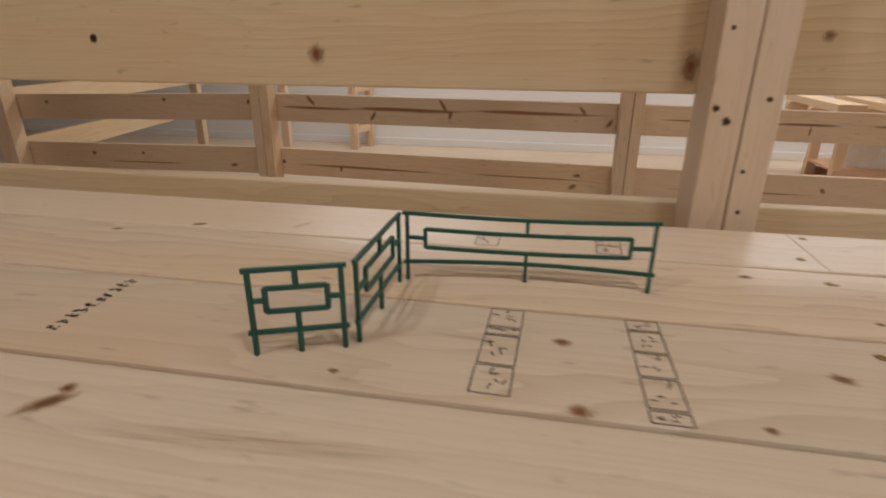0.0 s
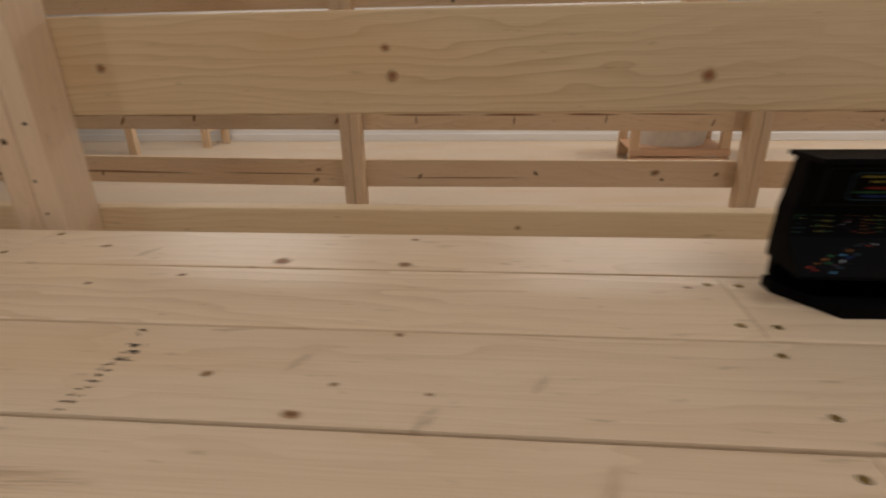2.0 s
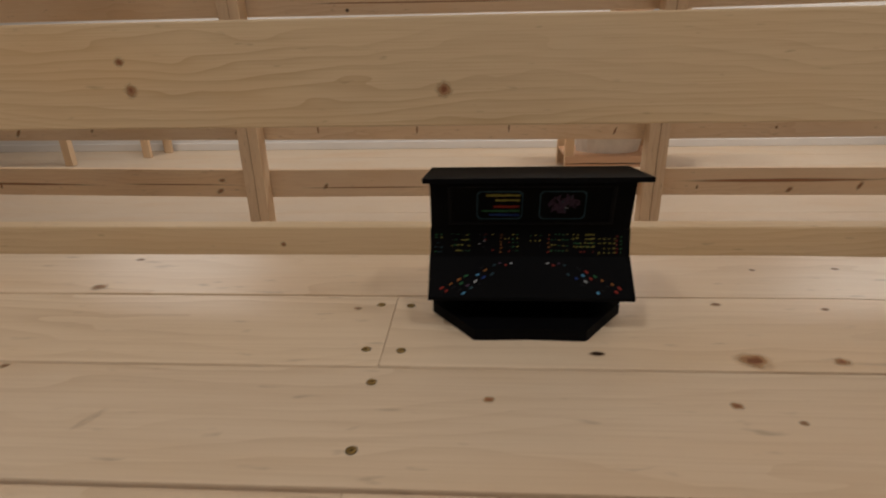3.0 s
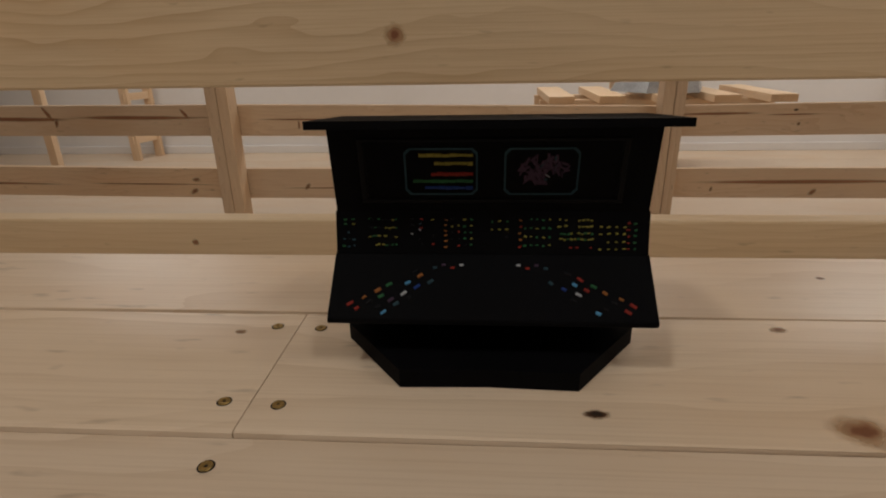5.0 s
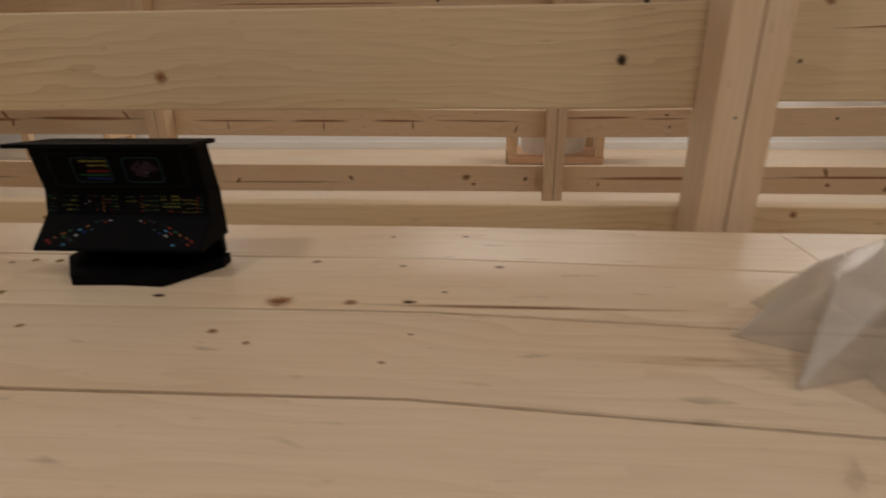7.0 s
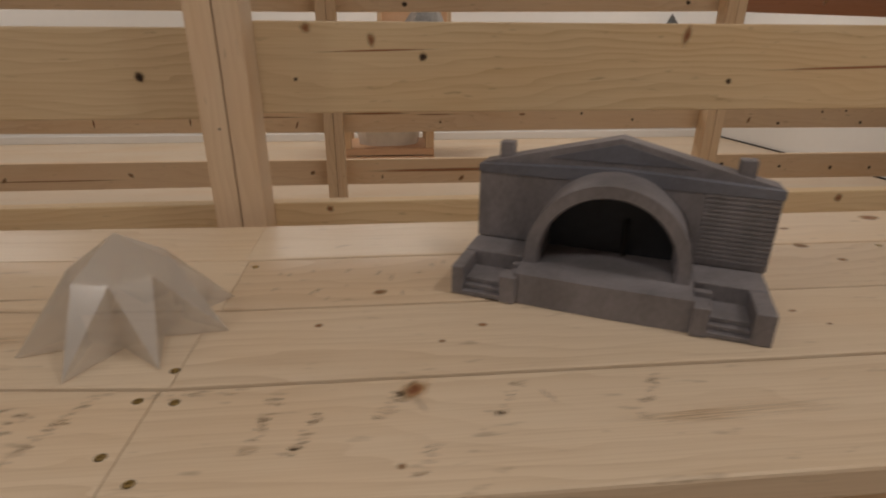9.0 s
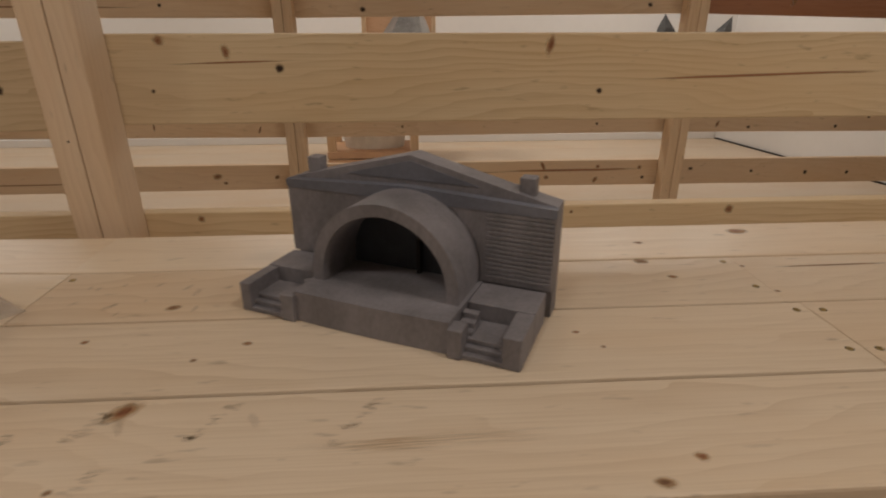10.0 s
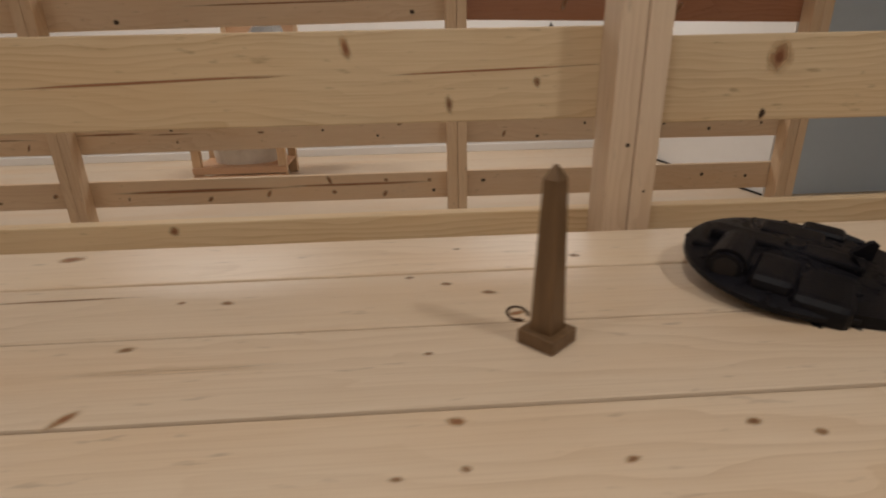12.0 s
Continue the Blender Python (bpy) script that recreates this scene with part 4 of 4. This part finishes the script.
for x, y, *levels in RAIL_POSTS:
    for a, b in ((-0.045, -0.001), (0.001, 0.042)):
        board("railing_post", railing, FAR_PINE, x + a, x + b, y - 0.082, y - 0.003, FZ + 0.001, 2.2, 0.003, True)


def slanted_board(x0, y0, lo0, hi0, x1, y1, lo1, hi1, material):
    """A railing board between two posts, with its own x along the grain."""
    p, q = Vector((x0, y0, (lo0 + hi0) / 2)), Vector((x1, y1, (lo1 + hi1) / 2))
    along = (q - p).normalized()
    back = Vector((0, 0, 1)).cross(along).normalized()
    up = along.cross(back)
    m = Matrix((along, back, up)).transposed().to_4x4()
    m.translation = (p + q) / 2
    half, tall = (q - p).length / 2 - 0.002, (hi0 - lo0 + hi1 - lo1) / 4
    return part("railing_board", box(-half, half, 0.0, 0.028, -tall, tall, 0.003), material, railing, "", m), m, half, tall


def rail_mark(kind, made, u, v, r, tall=1.0, turn=0.0):
    """A knot or streak at u, v (0 to 1) on the face of a railing board."""
    ob, m, half, high = made
    me = DISCS[kind]
    piece(me.name, me, ob, m @ pose((2 * u - 1) * half, -random.uniform(0.0003, 0.0008), (2 * v - 1) * high, 90, 0, 0) @ pose(0, 0, 0, 0, 0, turn) @ Matrix.Diagonal((r, r * tall, 1, 1)))


MADE = []
for k, (p, q) in enumerate(zip(RAIL_POSTS, RAIL_POSTS[1:])):
    for level in (2, 4, 6):
        top = (lambda s: s[6] + 0.145) if level == 6 else (lambda s: s[level + 1])
        MADE.append(slanted_board(p[0], p[1], p[level], top(p), q[0], q[1], q[level], top(q), RED_PINE if level == 6 and k == 4 else FAR_PINE))
# streaks along the pith: board, from u, to u, v, half width
for n, u0, u1, v, w in ((3, 0.02, 0.55, 0.42, 0.007), (3, 0.14, 0.34, 0.42, 0.0035), (4, 0.00, 0.30, 0.52, 0.008), (4, 0.20, 0.62, 0.56, 0.012), (4, 0.55, 0.98, 0.60, 0.010), (3, 0.55, 0.95, 0.45, 0.004),
                        (7, 0.03, 0.32, 0.54, 0.0045), (7, 0.30, 0.48, 0.56, 0.007), (7, 0.50, 0.68, 0.58, 0.006), (7, 0.66, 0.94, 0.60, 0.0045), (6, 0.05, 0.5, 0.35, 0.004),
                        (9, 0.02, 0.60, 0.55, 0.010), (9, 0.50, 0.98, 0.62, 0.008), (10, 0.00, 0.22, 0.72, 0.007), (10, 0.20, 0.34, 0.66, 0.004), (0, 0.3, 0.7, 0.3, 0.004), (8, 0.1, 0.7, 0.3, 0.004), (11, 0.3, 0.9, 0.6, 0.005)):
    rail_mark("p", MADE[n], (u0 + u1) / 2, v, (u1 - u0) * MADE[n][2], w / ((u1 - u0) * MADE[n][2]), random.uniform(-0.4, 0.4))
# branches and knots: board, u, v, half length, slimness, lean
for kind, n, u, v, r, tall, turn in (("p", 4, 0.13, 0.78, 0.034, 0.30, -48), ("r", 4, 0.315, 0.30, 0.036, 0.32, 58), ("p", 4, 0.515, 0.75, 0.038, 0.28, -55), ("r", 4, 0.535, 0.42, 0.024, 0.5, 80), ("p", 4, 0.885, 0.72, 0.03, 0.3, -50),
                                     ("r", 4, 0.955, 0.35, 0.030, 0.40, 60), ("r", 3, 0.03, 0.50, 0.015, 1, 0), ("r", 3, 0.885, 0.62, 0.022, 0.6, 10), ("r", 3, 0.875, 0.22, 0.026, 0.55, 30), ("p", 3, 0.21, 0.35, 0.02, 0.4, 80),
                                     ("p", 7, 0.155, 0.36, 0.022, 0.22, 90), ("p", 7, 0.40, 0.36, 0.024, 0.22, 90), ("r", 7, 0.63, 0.42, 0.030, 0.20, 88), ("p", 7, 0.90, 0.30, 0.022, 0.3, 70), ("b", 6, 0.16, 0.40, 0.022, 0.5, 50),
                                     ("b", 6, 0.46, 0.52, 0.020, 0.6, -40), ("b", 6, 0.77, 0.56, 0.034, 0.6, 10), ("b", 6, 0.79, 0.30, 0.016, 0.7, 0), ("b", 6, 0.93, 0.5, 0.020, 0.7, 30), ("r", 9, 0.34, 0.20, 0.024, 0.6, 40),
                                     ("r", 9, 0.50, 0.36, 0.030, 0.45, 65), ("r", 9, 0.665, 0.80, 0.034, 0.40, -62), ("r", 9, 0.675, 0.34, 0.018, 0.8, 0), ("r", 9, 0.81, 0.22, 0.024, 0.6, 55), ("r", 9, 0.815, 0.75, 0.015, 0.8, 0),
                                     ("r", 9, 0.93, 0.70, 0.014, 1, 0), ("k", 9, 0.94, 0.30, 0.012, 1, 0), ("b", 9, 0.12, 0.30, 0.016, 0.5, 80), ("k", 10, 0.27, 0.80, 0.012, 0.6, 0), ("b", 10, 0.28, 0.36, 0.010, 1, 0),
                                     ("r", 10, 0.50, 0.62, 0.022, 0.4, 0), ("k", 10, 0.66, 0.62, 0.009, 1, 0), ("r", 10, 0.86, 0.80, 0.026, 0.5, 35), ("k", 10, 0.80, 0.36, 0.009, 1, 0), ("k", 12, 0.08, 0.62, 0.016, 0.7, 0),
                                     ("k", 12, 0.28, 0.50, 0.013, 0.8, 0), ("k", 12, 0.46, 0.42, 0.014, 1, 0), ("k", 12, 0.60, 0.40, 0.013, 1, 0), ("k", 12, 0.76, 0.60, 0.013, 1, 0), ("k", 12, 0.90, 0.50, 0.012, 1, 0),
                                     ("r", 13, 0.14, 0.30, 0.022, 0.5, 70), ("k", 13, 0.24, 0.18, 0.013, 0.8, 0), ("k", 13, 0.38, 0.62, 0.009, 1, 0), ("k", 13, 0.46, 0.66, 0.009, 1, 0), ("k", 13, 0.52, 0.20, 0.012, 1, 0),
                                     ("k", 13, 0.62, 0.55, 0.010, 1, 0), ("k", 13, 0.76, 0.32, 0.012, 1, 0), ("r", 13, 0.78, 0.72, 0.022, 0.5, 50), ("k", 13, 0.92, 0.5, 0.010, 1, 0), ("b", 1, 0.15, 0.68, 0.016, 0.8, 0),
                                     ("b", 1, 0.62, 0.78, 0.015, 0.8, 0), ("b", 1, 0.93, 0.70, 0.018, 0.6, 70), ("b", 0, 0.30, 0.62, 0.020, 0.8, 0), ("b", 0, 0.50, 0.66, 0.013, 0.8, 0), ("b", 0, 0.85, 0.3, 0.026, 0.5, 10),
                                     ("k", 8, 0.25, 0.12, 0.012, 0.8, 0), ("k", 8, 0.70, 0.35, 0.011, 1, 0), ("k", 11, 0.19, 0.22, 0.018, 0.8, 0), ("k", 11, 0.90, 0.25, 0.014, 1, 0), ("r", 14, 0.30, 0.5, 0.05, 0.3, 70), ("r", 14, 0.62, 0.35, 0.04, 0.3, 60)):
    rail_mark(kind, MADE[n], u, v, r, tall, turn)

side_rail = thing("side_railing", (-2.9, 2.6, FZ), "pine side railing running away from the main railing", "railing")
for z0, z1 in ((0.61, 0.73), (0.86, 0.98)):
    L = math.hypot(0.30, 1.95)
    part("railing_board", box(-L / 2, L / 2, -0.014, 0.014, -(z1 - z0) / 2, (z1 - z0) / 2, 0.003), RAIL_PINE, side_rail, "", pose(-2.87, 2.56, (z0 + z1) / 2, 0, 0, 98.7))
for x, y in ((-3.03, 3.56), (-2.30, 3.72)):
    board("railing_post", side_rail, FAR_PINE, x - 0.035, x + 0.035, y - 0.03, y + 0.03, FZ + 0.001, 1.2, 0.003, True)
L = 0.85
part("railing_board", box(-L / 2, L / 2, -0.014, 0.014, -0.06, 0.06, 0.003), RAIL_PINE, side_rail, "", pose(-2.66, 3.66, 0.66, 0, 0, 12))

# ---- small trestle by the far wall ----
trestle = thing("trestle", (-1.74, 4.15, FZ), "small pine trestle frame standing by the white wall", "trestle")
for x, y in ((-1.78, 4.03), (-1.70, 4.25)):
    board("leg", trestle, FAR_PINE, x - 0.035, x + 0.035, y - 0.02, y + 0.02, FZ + 0.001, 1.05, 0.003, True)
for z in (0.43, 0.80):
    part("crossbar", box(-0.14, 0.14, -0.02, 0.02, -0.03, 0.03, 0.003), FAR_PINE, trestle, "", pose(-1.74, 4.14, z, 0, 0, 70))

# ---- slatted table and crate beyond the railing ----
table = thing("slatted_table", (2.45, 3.0, FZ), "rough pine table with wide gaps between its top planks", "table")
for k, x in enumerate((1.80, 2.09, 2.42, 2.735, 3.045)):
    part("top_plank", box(-0.36, 0.36, -0.075, 0.075, -0.022, 0.022, 0.003), FAR_PINE, table, "", pose(x, 2.98 + 0.03, 0.872, 0, 0, 90))
for y in (2.93, 3.27):
    board("bearer", table, FAR_PINE, 1.70, 3.13, y - 0.022, y + 0.022, 0.76, 0.8495)
crate = thing("wooden_crate", (2.22, 3.1, FZ), "open pine crate holding a white plastic tub", "crate")
for x in (1.93, 2.52):
    for y in (2.93, 3.27):
        board("corner_post", crate, FAR_PINE, x - 0.03, x + 0.03, y - 0.022, y + 0.022, 0.352, 0.7595, 0.003, True)
for y in (2.902, 3.298):
    for z0, z1 in ((0.36, 0.42), (0.43, 0.475)):
        board("slat", crate, PEACH, 1.90, 2.55, y - 0.010 + (0.003 if y > 3 else -0.003), y + 0.004, z0, z1, 0.002)
tub = thing("plastic_tub", (2.225, 3.1, 0.48), "white plastic tub standing in the pine crate", "tub")
bm = bmesh.new()
last = None
for r, z in ((0.0, 0.485), (0.17, 0.485), (0.20, 0.68), (0.21, 0.68), (0.18, 0.478), (0.0, 0.478)):
    ring = [bm.verts.new((2.225 + max(r, 0.001) * math.cos(i * math.pi / 12) * 1.2, 3.1 + max(r, 0.001) * 0.75 * math.sin(i * math.pi / 12), z)) for i in range(24)]
    if last:
        for i in range(24):
            bm.faces.new((last[i], ring[i], ring[(i + 1) % 24], last[(i + 1) % 24]))
    last = ring
part("tub_wall", bm, TUB, tub)
part("crate_floor", box(1.905, 2.545, 2.915, 3.285, 0.462, 0.477, 0.001, 1), PEACH, crate)
sign = thing("plywood_board", (2.43, 3.15, 0.894), "upright sheet of pale plywood standing on the table", "board")
board("sheet", sign, PEACH, 2.20, 2.66, 3.14, 3.158, 0.8945, 1.62, 0.002)
for x in (2.19, 2.675):
    board("batten", sign, FAR_PINE, x - 0.018, x + 0.012, 3.115, 3.139, 0.8945, 1.5, 0.002, True)


def faceted(name, at, label, size, seed, lean=0.0, material=None):
    """A pointed model with a few crumpled facets."""
    rng = random.Random(seed)
    ob = thing(name, at, label, "model")
    bm = bmesh.new()
    base = [bm.verts.new((size * 0.5 * math.cos(a) * rng.uniform(0.8, 1.1), size * 0.4 * math.sin(a), 0)) for a in (0.3, 1.2, 2.2, 3.2, 4.2, 5.3)]
    mid = [bm.verts.new((v.co.x * 0.6 + lean * 0.5, v.co.y * 0.6, size * 0.55 * rng.uniform(0.9, 1.1))) for v in base]
    top = bm.verts.new((lean, 0, size))
    for i in range(6):
        j = (i + 1) % 6
        bm.faces.new((base[i], base[j], mid[j], mid[i]))
        bm.faces.new((mid[i], mid[j], top))
    bm.faces.new(base[::-1])
    part("peak", bm, material or STEEL, ob, "", Matrix.Translation(at))
    return ob


rock = faceted("rock_model", (2.47, 3.0, 0.8945), "grey crumpled metallic model peak on the table", 0.66, 3, 0.06)
FAR_GROUP = Matrix.Translation((1.6, -0.75, 1.25)) @ Matrix.Scale(1.11, 4) @ Matrix.Translation((-1.6, 0.75, -1.25))
for ob in (table, crate, tub, sign, rock):
    ob.matrix_basis = FAR_GROUP @ ob.matrix_basis
stand = thing("wall_shelf", (5.2, 4.2, 1.10), "narrow pine wall shelf fixed to the white wall", "shelf")
board("shelf_board", stand, FAR_PINE, 4.75, 5.76, 4.06, 4.359, 1.10, 1.14)
for x in (4.9, 5.6):
    board("bracket", stand, FAR_PINE, x - 0.02, x + 0.02, 4.12, 4.359, 1.04, 1.0995)
DARKSTEEL = plain("dark_metal", (0.10, 0.10, 0.10), 0.4, 0.6, vary=0.5, scale=30)
faceted("shard_model", (4.98, 4.2, 1.141), "dark grey faceted model shard on the wall shelf", 0.27, 5, -0.06, DARKSTEEL)
faceted("shard_model", (5.45, 4.2, 1.141), "dark grey faceted model shard on the wall shelf", 0.25, 8, 0.10, DARKSTEEL)
